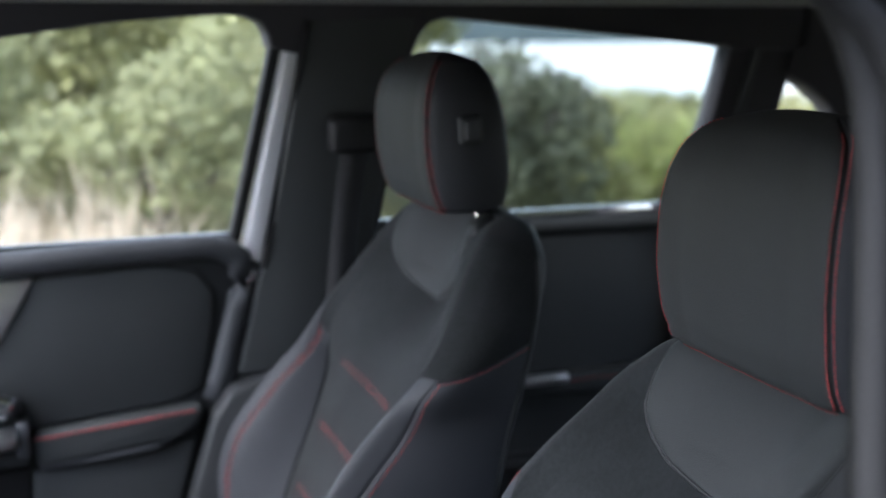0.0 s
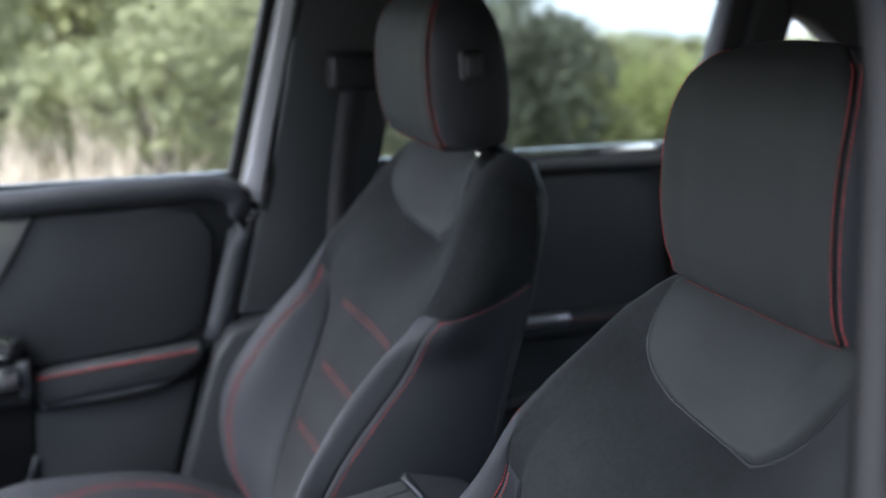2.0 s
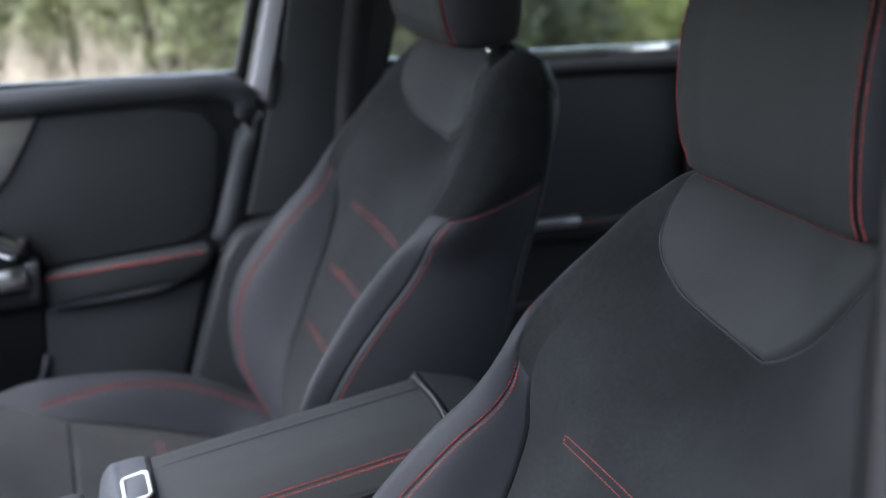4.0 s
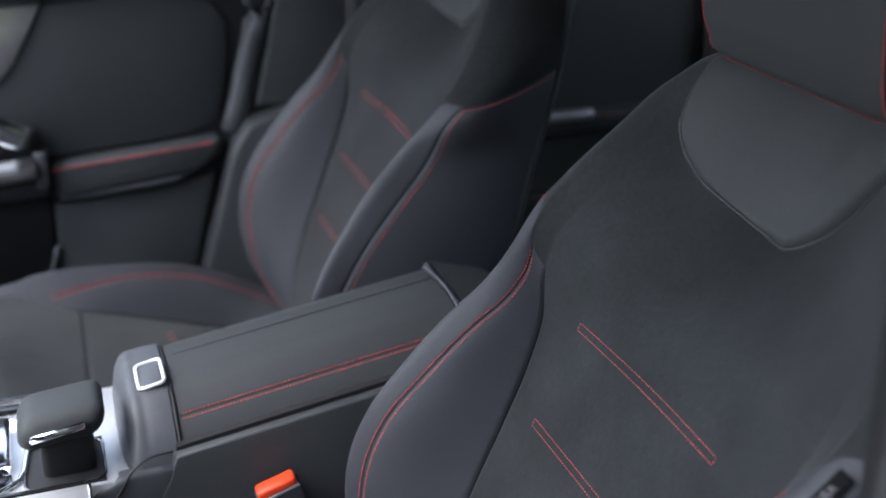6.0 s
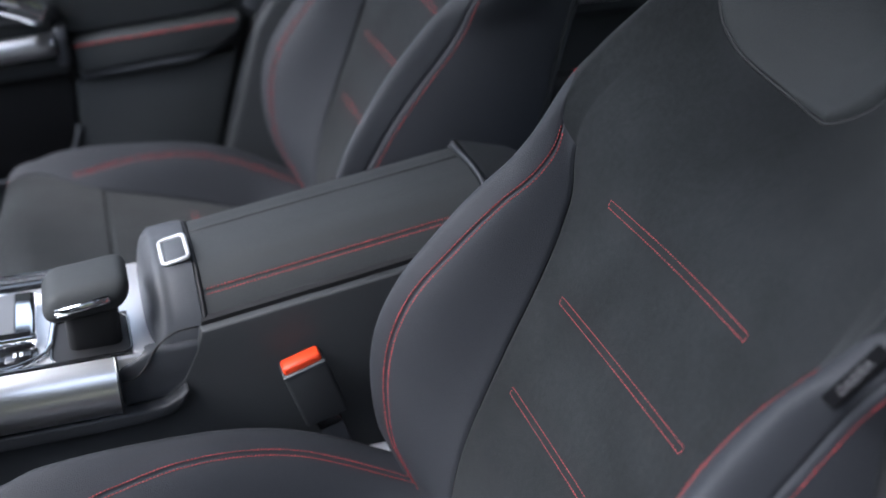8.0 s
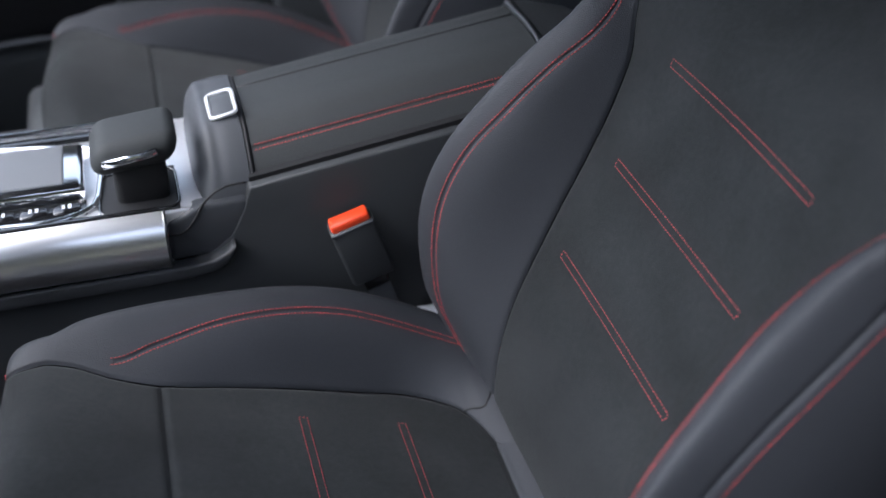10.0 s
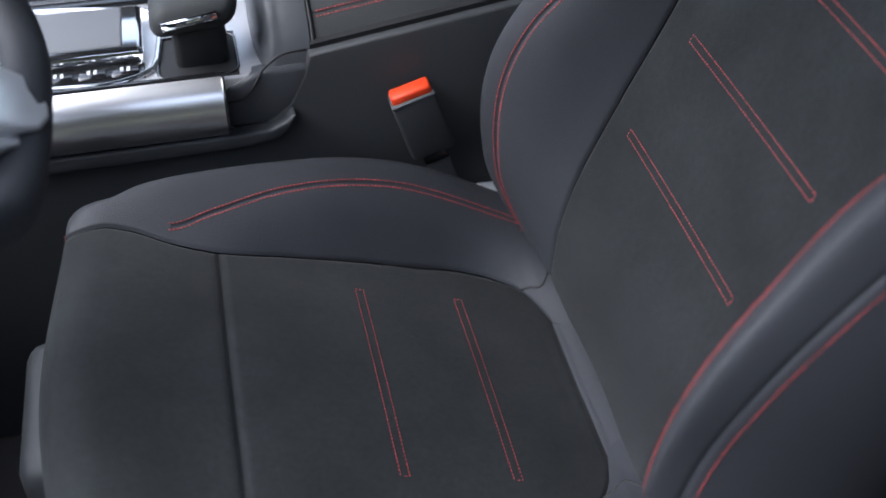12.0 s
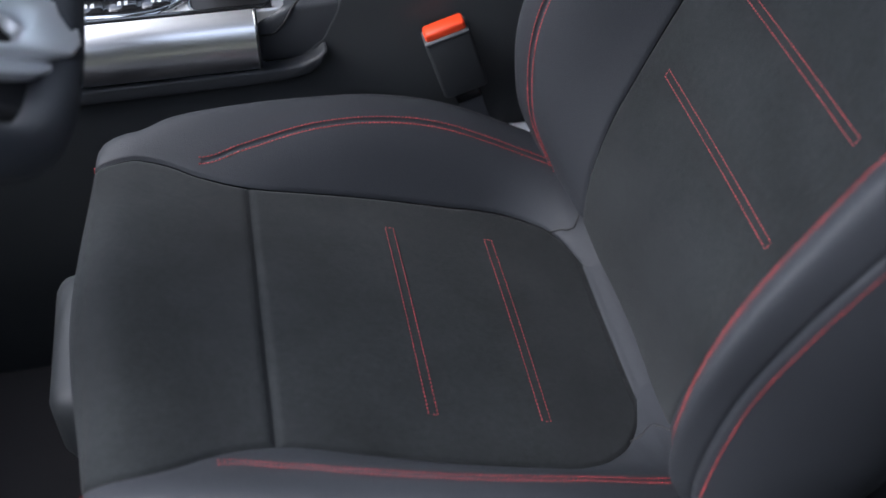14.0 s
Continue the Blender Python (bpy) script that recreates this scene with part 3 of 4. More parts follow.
part("upper_panel", box(1.90, 1.96, -0.62, 0.63, 1.44, 1.50, 0.01), LINER, gate)
for y in (-0.66, 0.62):
    part("side_post", box(1.90, 1.96, y - 0.05, y + 0.09, 1.055, 1.445, 0.01), LINER, gate)

# far roof rail over both windows
rail = [(-0.50, 1.425), (-0.27, 1.457), (-0.12, 1.478), (0.04, 1.490), (0.072, 1.487), (0.096, 1.478), (0.107, 1.462), (0.112, 1.44), (0.30, 1.40), (0.335, 1.40), (0.340, 1.43), (0.349, 1.46), (0.366, 1.478), (0.392, 1.486), (0.62, 1.466), (0.925, 1.438), (0.965, 1.430), (1.10, 1.43), (1.10, 1.56), (-0.50, 1.56)]
setting("roof_rail", prism(rail, 0.735, 0.80, 0.004, sill), LINER, "dark cloth-covered roof rail above the windows", "roof rail")

# pillars of the far side
pillar = thing("door_pillar", (0.16, 0.74, 0.36), "dark grey plastic trim of the door pillar", "door pillar", "pillars", "structure")
part("upper_trim", prism([(0.058, 0.90), (0.097, 1.06), (0.120, 1.13), (0.162, 1.485), (0.345, 1.49), (0.302, 1.15), (0.305, 0.90)], 0.734, 0.80, 0.008, sill), DOOR_TRIM, pillar, "matt dark upper trim")
part("lower_trim", prism([(0.112, 0.905), (0.040, 0.885), (0.010, 0.84), (-0.055, 0.62), (-0.06, 0.36), (0.31, 0.36), (0.31, 0.90)], 0.705, 0.80, 0.012), PLASTIC, pillar, "grey moulded lower trim")
part("painted_frame", prism([(0.066, 1.07), (0.082, 1.13), (0.142, 1.475), (0.170, 1.478), (0.118, 1.13), (0.100, 1.05)], 0.748, 0.80, 0.005, sill), PAINT, pillar, "silver-grey painted door frame")
part("seal", tube(spline([(0.108, 0.738, 1.08), (0.122, 0.733, 1.15), (0.166, 0.628, 1.48)], 20), 0.006, 8), RUBBER, pillar, "black rubber door seal")
# Added black panel closes the hole and stands for the gap's shade.
part("door_gap", prism([(-0.12, 0.40), (-0.02, 0.75), (0.02, 0.95), (0.05, 1.115), (0.16, 1.115), (0.16, 0.40)], 0.785, 0.80), BLACK, pillar, "black filler panel for the shade behind the door edge", False)
part("belt_guide", box(0.200, 0.285, 0.632, 0.675, 1.275, 1.335, 0.012), BLACK, pillar, "black plastic belt guide")
belt = thing("seat_belt", (0.23, 0.70, 0.36), "black woven seat belt hanging on the door pillar", "seat belt")
for name, pts, wide in (("webbing", [(0.245, 0.645, 1.305), (0.235, 0.695, 1.13), (0.215, 0.695, 0.80), (0.21, 0.69, 0.46)], 0.023),):
    path = spline(pts, 24)
    vv = []
    for i, p in enumerate(path):
        for dx, dy in ((-wide, -0.001), (wide, -0.001), (wide, 0.001), (-wide, 0.001)):
            vv.append((p[0] + dx, p[1] + dy, p[2]))
    ff = [(4 * i + j, 4 * i + (j + 1) % 4, 4 * i + 4 + (j + 1) % 4, 4 * i + 4 + j) for i in range(len(path) - 1) for j in range(4)]
    part(name, (vv, ff), WEBBING, belt)
part("reel_cover", box(0.17, 0.27, 0.665, 0.705, 0.36, 0.48, 0.012), BLACK, belt)

cp = thing("rear_pillar", (1.0, 0.74, 0.36), "dark cloth-covered rear pillar with small quarter window", "rear pillar", "pillars", "structure")
part("pillar_trim", prism([(0.925, 1.15), (0.945, 1.445), (1.090, 1.445), (1.070, 1.15)], 0.745, 0.80, 0.008, sill), LINER, cp)
part("pillar_edge", prism([(0.970, 1.14), (0.987, 1.44), (1.002, 1.44), (0.990, 1.14)], 0.735, 0.76, 0.004, sill), PLASTIC, cp, "ribbed edge of the pillar trim")
part("upper_trim", prism([(1.07, 1.385), (1.13, 1.362), (1.19, 1.325), (1.225, 1.285), (1.24, 1.20), (1.90, 1.20), (1.90, 1.55), (1.07, 1.55)], 0.735, 0.80, 0.006, sill), LINER, cp)
part("lower_trim", prism([(0.90, 0.36), (1.90, 0.36), (1.90, 1.21), (0.90, 1.21)], 0.735, 0.80, 0.006, sill), LINER, cp)

# front passenger door
door = thing("car_door", (-0.3, 0.76, 0.45), "closed black passenger door with red stitching and chrome handle", "car door", "far doors")
EDGE = [(0.080, 1.085), (0.072, 1.04), (0.030, 0.86), (-0.05, 0.63), (-0.08, 0.45)]
part("panel", prism([(-1.10, 0.45), (-1.10, 1.10), (-0.03, 1.112), *EDGE], 0.752, 0.80, 0.006), PLASTIC, door, "black moulded door panel")
# The lighter grey paints in sky light falling on the dark leather cap.
part("belt_cap", tube(spline([(-1.10, 0.748, 1.085), (-0.60, 0.748, 1.102), (-0.30, 0.748, 1.111), (-0.04, 0.748, 1.118), (0.040, 0.748, 1.116), (0.068, 0.748, 1.100), (0.070, 0.750, 1.05), (0.047, 0.753, 0.95), (0.030, 0.754, 0.89), (0.020, 0.756, 0.86)], 54), 0.02, 12, flat=(0.020, 0.021)), PLASTIC_LIGHT, door, "padded leather belt line, coloured lighter for the window light on it")
part("insert", prism([(-1.05, 1.080), (-0.30, 1.088), (-0.06, 1.092), (0.000, 1.080), (0.026, 1.045), (0.022, 0.985), (0.000, 0.885), (-0.05, 0.862), (-0.27, 0.846), (-1.05, 0.80)], 0.744, 0.77, 0.006), DOOR_TRIM, door, "dark leather door insert")
part("armrest", prism([(-0.275, 0.842), (-0.002, 0.862), (-0.004, 0.835), (-0.045, 0.806), (-0.265, 0.786)], 0.716, 0.77, 0.012, None, 4), DOOR_TRIM, door, "padded leather armrest")
arm = [np.array((x, 0.7150, 0.8375 + 0.0715 * (x + 0.265))) for x in np.linspace(-0.268, -0.012, 60)]
part("stitching", stitches(arm, [np.array((0.0, -0.95, 0.3))] * 60, 0.006, 0.005, 0.0018), THREAD, door, "row of red thread")
part("armrest_ledge", tube(spline([(-0.262, 0.728, 0.786), (-0.15, 0.724, 0.793), (-0.07, 0.726, 0.803), (-0.035, 0.735, 0.818)], 24), 0.006, 8), PLASTIC_LIGHT, door)
part("lower_panel", prism([(-0.272, 0.775), (-0.05, 0.795), (-0.012, 0.80), (-0.055, 0.64), (-0.075, 0.46), (-1.05, 0.46), (-1.05, 0.60), (-0.36, 0.615), (-0.30, 0.64), (-0.275, 0.69)], 0.738, 0.77, 0.008), DOOR_TRIM, door, "black plastic lower panel")
# No hollow here: a black block paints the shade inside the pocket.
part("pocket", prism([(-0.275, 0.79), (-1.05, 0.77), (-1.05, 0.61), (-0.36, 0.625), (-0.305, 0.648), (-0.28, 0.69)], 0.7455, 0.77, 0.004), BLACK, door, "black block for the shade inside the door pocket")
part("pocket_rim", tube(spline([(-0.276, 0.738, 0.70), (-0.290, 0.734, 0.66), (-0.33, 0.732, 0.632), (-0.45, 0.732, 0.618), (-0.8, 0.732, 0.61)], 30), 0.006, 8), PLASTIC_LIGHT, door)
handle = part("pull_handle", tube(spline([(-0.80, 0.705, 0.810), (-0.45, 0.700, 0.838), (-0.292, 0.702, 0.849)], 20), 0.02, 14, flat=(0.014, 0.018)), BRUSHED, door, "polished aluminium pull handle")
part("handle_end", box(-0.293, -0.272, 0.700, 0.752, 0.812, 0.872, 0.006), PLASTIC_LIGHT, door, "grey end cap of the handle")
part("under_handle", prism([(-1.0, 0.76), (-0.275, 0.795), (-0.275, 0.825), (-1.0, 0.79)], 0.715, 0.765, 0.006), PLASTIC, door)
part("opener", tube(spline([(-0.42, 0.715, 0.93), (-0.34, 0.705, 0.915), (-0.300, 0.712, 0.893)], 16), 0.02, 12, flat=(0.013, 0.022)), CHROME, door, "chrome door opener")
part("opener_bezel", box(-0.45, -0.283, 0.722, 0.752, 0.872, 0.905, 0.01), PLASTIC_LIGHT, door)
part("trim_plate", prism([(-0.62, 1.086), (-0.250, 1.091), (-0.272, 1.05), (-0.302, 1.000), (-0.35, 0.95), (-0.62, 0.88)], 0.738, 0.765, 0.004), BRUSHED, door, "brushed aluminium trim plate")
# Added chrome strip draws the line of sky reflected at the glass base.
part("sill_strip", box(-1.1, 0.060, 0.762, 0.775, 1.118, 1.139, 0.003, (0.0, 0)), CHROME, door, "chrome strip added for the sky reflected below the window")
part("seal", tube([(0.093, 0.745, 1.09), (0.086, 0.748, 1.04), (0.043, 0.748, 0.86), (-0.037, 0.745, 0.63), (-0.062, 0.745, 0.46)], 0.009, 8), RUBBER, door, "black rubber edge seal")
part("window_frame", prism([(0.058, 1.12), (0.060, 1.14), (0.120, 1.47), (0.137, 1.47), (0.074, 1.12)], 0.755, 0.79, 0.003, sill), RUBBER, door, "black window channel")
part("lock_striker", box(0.076, 0.094, 0.735, 0.752, 1.06, 1.078, 0.003), CHROME, door)

# rear door
rdoor = thing("car_door", (0.6, 0.76, 0.45), "closed black rear door with chrome handle", "car door", "far doors")
part("panel", prism([(0.305, 0.45), (0.305, 1.12), (0.90, 1.12), (0.95, 1.05), (0.95, 0.45)], 0.745, 0.80, 0.006), DOOR_TRIM, rdoor, "black moulded rear door panel")
part("belt_cap", tube(spline([(0.30, 0.745, 1.112), (0.60, 0.745, 1.112), (0.92, 0.745, 1.108)], 20), 0.02, 12, flat=(0.018, 0.016)), SMOOTH, rdoor)
# Same added strip for the reflected sky under the rear glass.
part("sill_strip", box(0.30, 0.90, 0.758, 0.772, 1.115, 1.145, 0.003), CHROME, rdoor, "chrome strip added for the sky reflected below the window")
part("armrest", prism([(0.42, 0.80), (0.95, 0.80), (0.95, 0.842), (0.66, 0.842), (0.42, 0.838)], 0.705, 0.77, 0.012), DOOR_TRIM, rdoor)
part("pull_handle", box(0.50, 0.655, 0.690, 0.708, 0.832, 0.852, 0.006), BRUSHED, rdoor, "brushed aluminium pull handle")
arm = [np.array((x, 0.7040, 0.832)) for x in np.linspace(0.66, 0.94, 50)]
part("stitching", stitches(arm, [np.array((0.0, -0.95, 0.3))] * 50, 0.006, 0.005, 0.001), THREAD, rdoor, "row of red thread")
part("lower_ledge", box(0.40, 0.95, 0.715, 0.76, 0.660, 0.690, 0.01), PLASTIC, rdoor)
part("window_frame", prism([(0.296, 1.12), (0.330, 1.42), (0.342, 1.455), (0.352, 1.45), (0.342, 1.42), (0.310, 1.12)], 0.750, 0.79, 0.003, sill), RUBBER, rdoor, "black window channel")

# window panes
def pane_material(name, tint):
    m = bpy.data.materials.new(name)
    m.use_nodes = True
    nt = m.node_tree
    nt.nodes.clear()
    out = nt.nodes.new("ShaderNodeOutputMaterial")
    clear = nt.nodes.new("ShaderNodeBsdfTransparent")
    clear.inputs[0].default_value = (*tint, 1)
    gloss = nt.nodes.new("ShaderNodeBsdfGlossy")
    gloss.inputs["Roughness"].default_value = 0.02
    fres = nt.nodes.new("ShaderNodeFresnel")
    fres.inputs[0].default_value = 1.25
    mix = nt.nodes.new("ShaderNodeMixShader")
    nt.links.new(fres.outputs[0], mix.inputs[0])
    nt.links.new(clear.outputs[0], mix.inputs[1])
    nt.links.new(gloss.outputs[0], mix.inputs[2])
    nt.links.new(mix.outputs[0], out.inputs[0])
    return m


CLEAR = pane_material("clear_glass", (0.97, 0.985, 0.975))
TINTED = pane_material("tinted_glass", (0.80, 0.84, 0.82))
for owner, shape, m, l in ((door, [(-0.62, 1.10), (-0.50, 1.44), (-0.27, 1.47), (-0.12, 1.49), (0.04, 1.50), (0.128, 1.497), (0.066, 1.10)], CLEAR, "clear side window pane"), (rdoor, [(0.30, 1.10), (0.338, 1.46), (0.40, 1.50), (0.62, 1.48), (0.95, 1.45), (0.93, 1.10)], TINTED, "lightly tinted side window pane")):
    pane = part("window_pane", prism(shape, 0.776, 0.780, 0.0, sill), m, owner, l, False)
    pane.visible_shadow = False

# near door pillar
near = thing("door_pillar", (0.2, -0.72, 0.36), "dark grey door pillar with rubber seal beside the driver seat", "door pillar", "pillars", "structure")
def near_lean(z):
    return max(0.0, z - 1.13) * 0.24
part("upper_trim", prism([(0.073, 0.95), (0.088, 1.16), (0.119, 1.40), (0.120, 1.44), (0.111, 1.47), (0.09, 1.50), (0.34, 1.50), (0.34, 0.95)], -0.72, -0.700, 0.008, near_lean), RUBBER, near)
part("painted_frame", prism([(0.096, 0.95), (0.112, 1.16), (0.144, 1.40), (0.138, 1.50), (0.36, 1.50), (0.36, 0.95)], -0.80, -0.724, 0.01, near_lean), PLASTIC, near, "dark door frame")
part("lower_trim", box(0.085, 0.36, -0.78, -0.69, 0.36, 0.95, 0.02), PLASTIC, near)
part("seal", tube(spline([(0.086, -0.724, 0.60), (0.086, -0.724, 0.95), (0.102, -0.718, 1.16), (0.133, -0.66, 1.40), (0.131, -0.645, 1.46), (0.08, -0.635, 1.50), (-0.10, -0.635, 1.505)], 40), 0.009, 10), RUBBER, near, "thick grey rubber door seal")
setting("near_roof_rail", box(-0.50, 1.95, -0.66, -0.60, 1.49, 1.56, 0.02), LINER, "dark roof rail above the driver door opening", "roof rail")
setting("near_rear_door", box(0.36, 1.95, -0.80, -0.74, 0.36, 1.10, 0.02), PLASTIC, "dark inner side of the closed rear door", "car door")
setting("door_sill", box(-1.3, 0.36, -0.82, -0.72, 0.30, 0.42, 0.02), PLASTIC, "black plastic door sill", "door sill")

# ---------- dashboard and steering wheel ----------
dash = thing("dashboard", (-1.0, 0.0, 0.36), "dark moulded dashboard below the windscreen", "dashboard")
part("body", prism([(-1.35, 0.36), (-1.35, 1.02), (-0.95, 1.04), (-0.80, 0.98), (-0.78, 0.80), (-0.90, 0.60), (-0.95, 0.36)], -0.72, 0.74, 0.03), PLASTIC, dash)
W_C, W_T = np.array((-0.465, -0.37, 1.07)), radians(30)
W_N = np.array((math.cos(W_T), 0, math.sin(W_T)))
W_D = np.array((math.sin(W_T), 0, -math.cos(W_T)))
W_S = np.array((0.0, 1.0, 0.0))
wheel = thing("steering_wheel", tuple(W_C - W_N * 0.2), "black leather steering wheel with silver spokes", "steering wheel")


def on_wheel(r, a, h=0.0):
    """Angle a from the right-hand side of the car, downwards."""
    return W_C + W_S * (r * math.cos(a)) + W_D * (r * math.sin(a)) + W_N * h


def rim_at(a):
    """The rim is flattened at the bottom."""
    p = on_wheel(0.170, a)
    low = max(0.0, float((p - W_C) @ W_D) - 0.10)
    return p - W_D * (low - 0.052 * math.tanh(low / 0.052))


part("rim", tube([rim_at(a) for a in np.linspace(0, 2 * math.pi, 90)[:-1]], 0.016, 14, True, (0.0165, 0.016)), LEATHER, wheel, "grained black leather rim")
bm = bmesh.new()
bmesh.ops.create_uvsphere(bm, u_segments=32, v_segments=16, radius=1)
rot = Matrix((tuple(W_S), tuple(W_D), tuple(W_N))).transposed().to_4x4()
bm.transform(Matrix.Translation(W_C) @ rot @ Matrix.Diagonal((0.075, 0.07, 0.035, 1)))
part("hub", bm, PLASTIC, wheel, "black padded hub")
for side, a in ((1, 0.25), (-1, math.pi - 0.25)):
    ring = []
    for r, wid, h in ((0.060, 0.030, 0.012), (0.10, 0.026, 0.010), (0.135, 0.024, 0.006), (0.158, 0.034, 0.003)):
        c = on_wheel(r, a, h)
        t = W_D * math.cos(a) - W_S * math.sin(a)
        ring.append(np.array([c - t * wid, c - t * wid * 0.9 + W_N * 0.006, c + t * wid * 0.9 + W_N * 0.006, c + t * wid, c - W_N * 0.008]))
    grid = [np.vstack([r, r[:1]]) for r in ring]
    part("spoke", grid_mesh(grid), BRUSHED, wheel, "satin silver spoke")


def wheel_plate(outline, h0, h1, bevel):
    """A bevelled plate lying on the wheel; outline in metres to the side and downwards from its centre."""
    bm = prism(outline, h0, h1, bevel, None, 3)
    for v in bm.verts:
        v.co.y += 0.38 * (v.co.z - 0.13) - 0.12 * v.co.x
    turn = Matrix((tuple(W_S), tuple(W_N), tuple(W_D))).transposed().to_4x4()
    bm.transform(Matrix.Translation(W_C) @ turn)
    bmesh.ops.recalc_face_normals(bm, faces=bm.faces[:])
    return bm


fork = [(-0.030, 0.066), (0.010, 0.093), (0.030, 0.109), (0.040, 0.119), (0.0445, 0.134), (0.043, 0.150), (0.035, 0.1555), (0.004, 0.1565), (-0.016, 0.150), (-0.038, 0.125), (-0.056, 0.102), (-0.082, 0.072), (-0.068, 0.066), (-0.047, 0.098), (-0.038, 0.110), (-0.024, 0.119), (-0.012, 0.120), (-0.006, 0.112), (-0.012, 0.095), (-0.044, 0.070)]
part("lower_spoke", wheel_plate([(x, z - 0.009) for x, z in fork], 0.000, 0.013, 0.003), SATIN, wheel, "bright satin silver forked lower spoke")
part("spoke_blade", wheel_plate([(-0.053, 0.094), (-0.024, 0.134), (-0.028, 0.140), (-0.050, 0.120), (-0.070, 0.096)], -0.006, 0.005, 0.002), SATIN, wheel, "slim silver blade below the fork")
part("boss", wheel_plate([(-0.085, 0.060), (0.02, 0.060), (0.04, 0.100), (0.05, 0.150), (-0.02, 0.158), (-0.07, 0.140)], -0.022, -0.010, 0.004), BLACK, wheel, "dark backing of the lower spoke")
part("column", tube([W_C - W_N * 0.02, W_C - W_N * 0.40], 0.045, 18), PLASTIC, wheel, "steering column cover")

# ---------- centre console ----------
console = thing("center_console", (-0.2, 0.0, 0.36), "dark centre console with padded armrest lid and aluminium bar", "center console")
body = [(-0.90, 0.712), (-0.41, 0.724), (-0.262, 0.735), (-0.228, 0.744), (-0.206, 0.760), (-0.192, 0.787), (-0.184, 0.811), (0.13, 0.858), (0.30, 0.82), (0.36, 0.70), (0.36, 0.36), (-0.90, 0.36)]
part("side_body", prism(body, -0.0985, 0.105, 0.003), PLASTIC, console, "black moulded console body")


def lid_section(x, grow=0.0):
    z = 0.838 + 0.152 * (x + 0.18)
    return [(0.088 + grow, z - 0.045), (0.087 + grow, z - 0.014), (0.078 + grow, z + 0.000), (0.036, z + 0.010 + grow), (-0.010, z + 0.012 + grow), (-0.038, z + 0.008 + grow), (-0.063 - grow, z - 0.006), (-0.087 - grow, z - 0.034), (-0.092 - grow, z - 0.046)]


def lid_knots(x):
    return np.array([(x, y, z) for y, z in lid_section(x)])


LID = Loft(lid_knots, (3,))
p0, d0, n0 = LID.frame_at(LID.arc(4, 0.0), 0.0)
LID.sign = 1.0 if n0[2] > 0 else -1.0
xs = dense(-0.176, 0.122, 24)
lid = part("armrest_lid", panel(LID, 0, 8, xs, 5, (6,), 0.0012), SMOOTH, console, "padded black leather armrest lid")
for x in (-0.176, 0.122):
    part("lid_end", (list(LID.at(np.linspace(0, 8, 40), x)), [tuple(range(40))]), SMOOTH, lid, smooth=False)
part("stitching", seam_rows(LID, 6, np.linspace(-0.172, 0.118, 60), (-0.0028, 0.0028)), THREAD, lid, "twin rows of red thread")
part("lid_groove", tube([LID.at(3, x)[0] + np.array((0, 0, -0.0006)) for x in np.linspace(-0.174, 0.120, 30)], 0.0019, 6), BLACK, lid)
# Solid black shapes imitate the shade in the gaps round the lid.
part("front_gap", tube(list(LID.at(np.linspace(0, 8, 40), -0.1775)), 0.0028, 6), BLACK, console)
gap = [(-0.182, 0.816), (0.128, 0.863), (0.128, 0.842), (-0.182, 0.795)]
part("lid_gap", prism(gap, -0.0885, 0.082, 0.0), BLACK, console, smooth=False)
part("rear_trim", prism([(0.126, 0.892), (0.136, 0.893), (0.20, 0.875), (0.26, 0.83), (0.26, 0.78), (0.126, 0.80)], -0.088, 0.088, 0.008), PLASTIC, console)
part("rear_edge", tube(spline([(0.127, 0.088, 0.86), (0.127, 0.080, 0.884), (0.127, 0.036, 0.894), (0.127, -0.010, 0.895), (0.127, -0.045, 0.887), (0.127, -0.080, 0.86)], 30), 0.0025, 8), PLASTIC_LIGHT, console)

# tower with the release button in front of the lid
TOWER_X, TOWER_D = columns("-0.2400 -.110\n-0.2370 -.088\n-0.2340 -.062\n-0.2305 -.036\n-0.2270 -.018\n-0.2200 -.004\n-0.2050 .002\n-0.1900 .004\n-0.1800 .004")


def tower_knots(x):
    drop = float(hermite(TOWER_X, TOWER_D[:, 0], [x])[0])
    out = []
    for y, z in lid_section(-0.18):
        zz = z + drop
        out.append((x, y * 1.01, max(zz, 0.74)))
    out.append((x, -0.0955, 0.735))
    return np.array(out)


TOWER = Loft(tower_knots)
part("tower", panel(TOWER, 0, 9, dense(-0.24, -0.1805, 26), 4), PLASTIC_LIGHT, console, "grey grained plastic lid tower")
part("tower_cheek", prism([(-0.2655, 0.738), (-0.2655, 0.783), (-0.252, 0.789), (-0.238, 0.797), (-0.20, 0.800), (-0.184, 0.800), (-0.184, 0.742)], -0.0975, -0.078, 0.006, None, 3), PLASTIC_LIGHT, console, "grey plastic cheek of the lid tower")
part("cheek_groove", tube(spline([(-0.264, -0.0982, 0.770), (-0.250, -0.0985, 0.772), (-0.240, -0.0985, 0.782), (-0.226, -0.0965, 0.802), (-0.208, -0.094, 0.813), (-0.186, -0.0935, 0.815)], 24), 0.0012, 6), BLACK, console)
ledge = [(-0.90, 0.737), (-0.285, 0.741), (-0.245, 0.742), (-0.226, 0.744), (-0.212, 0.751), (-0.205, 0.758), (-0.202, 0.755), (-0.209, 0.742), (-0.222, 0.732), (-0.245, 0.728), (-0.29, 0.726), (-0.90, 0.720)]
# The lighter material paints in the light that catches the ledge.
part("side_ledge", prism(ledge, -0.1135, -0.096, 0.0028, None, 3), LEDGE_LIT, console, "rounded ledge along the console side, coloured lighter as if lit")
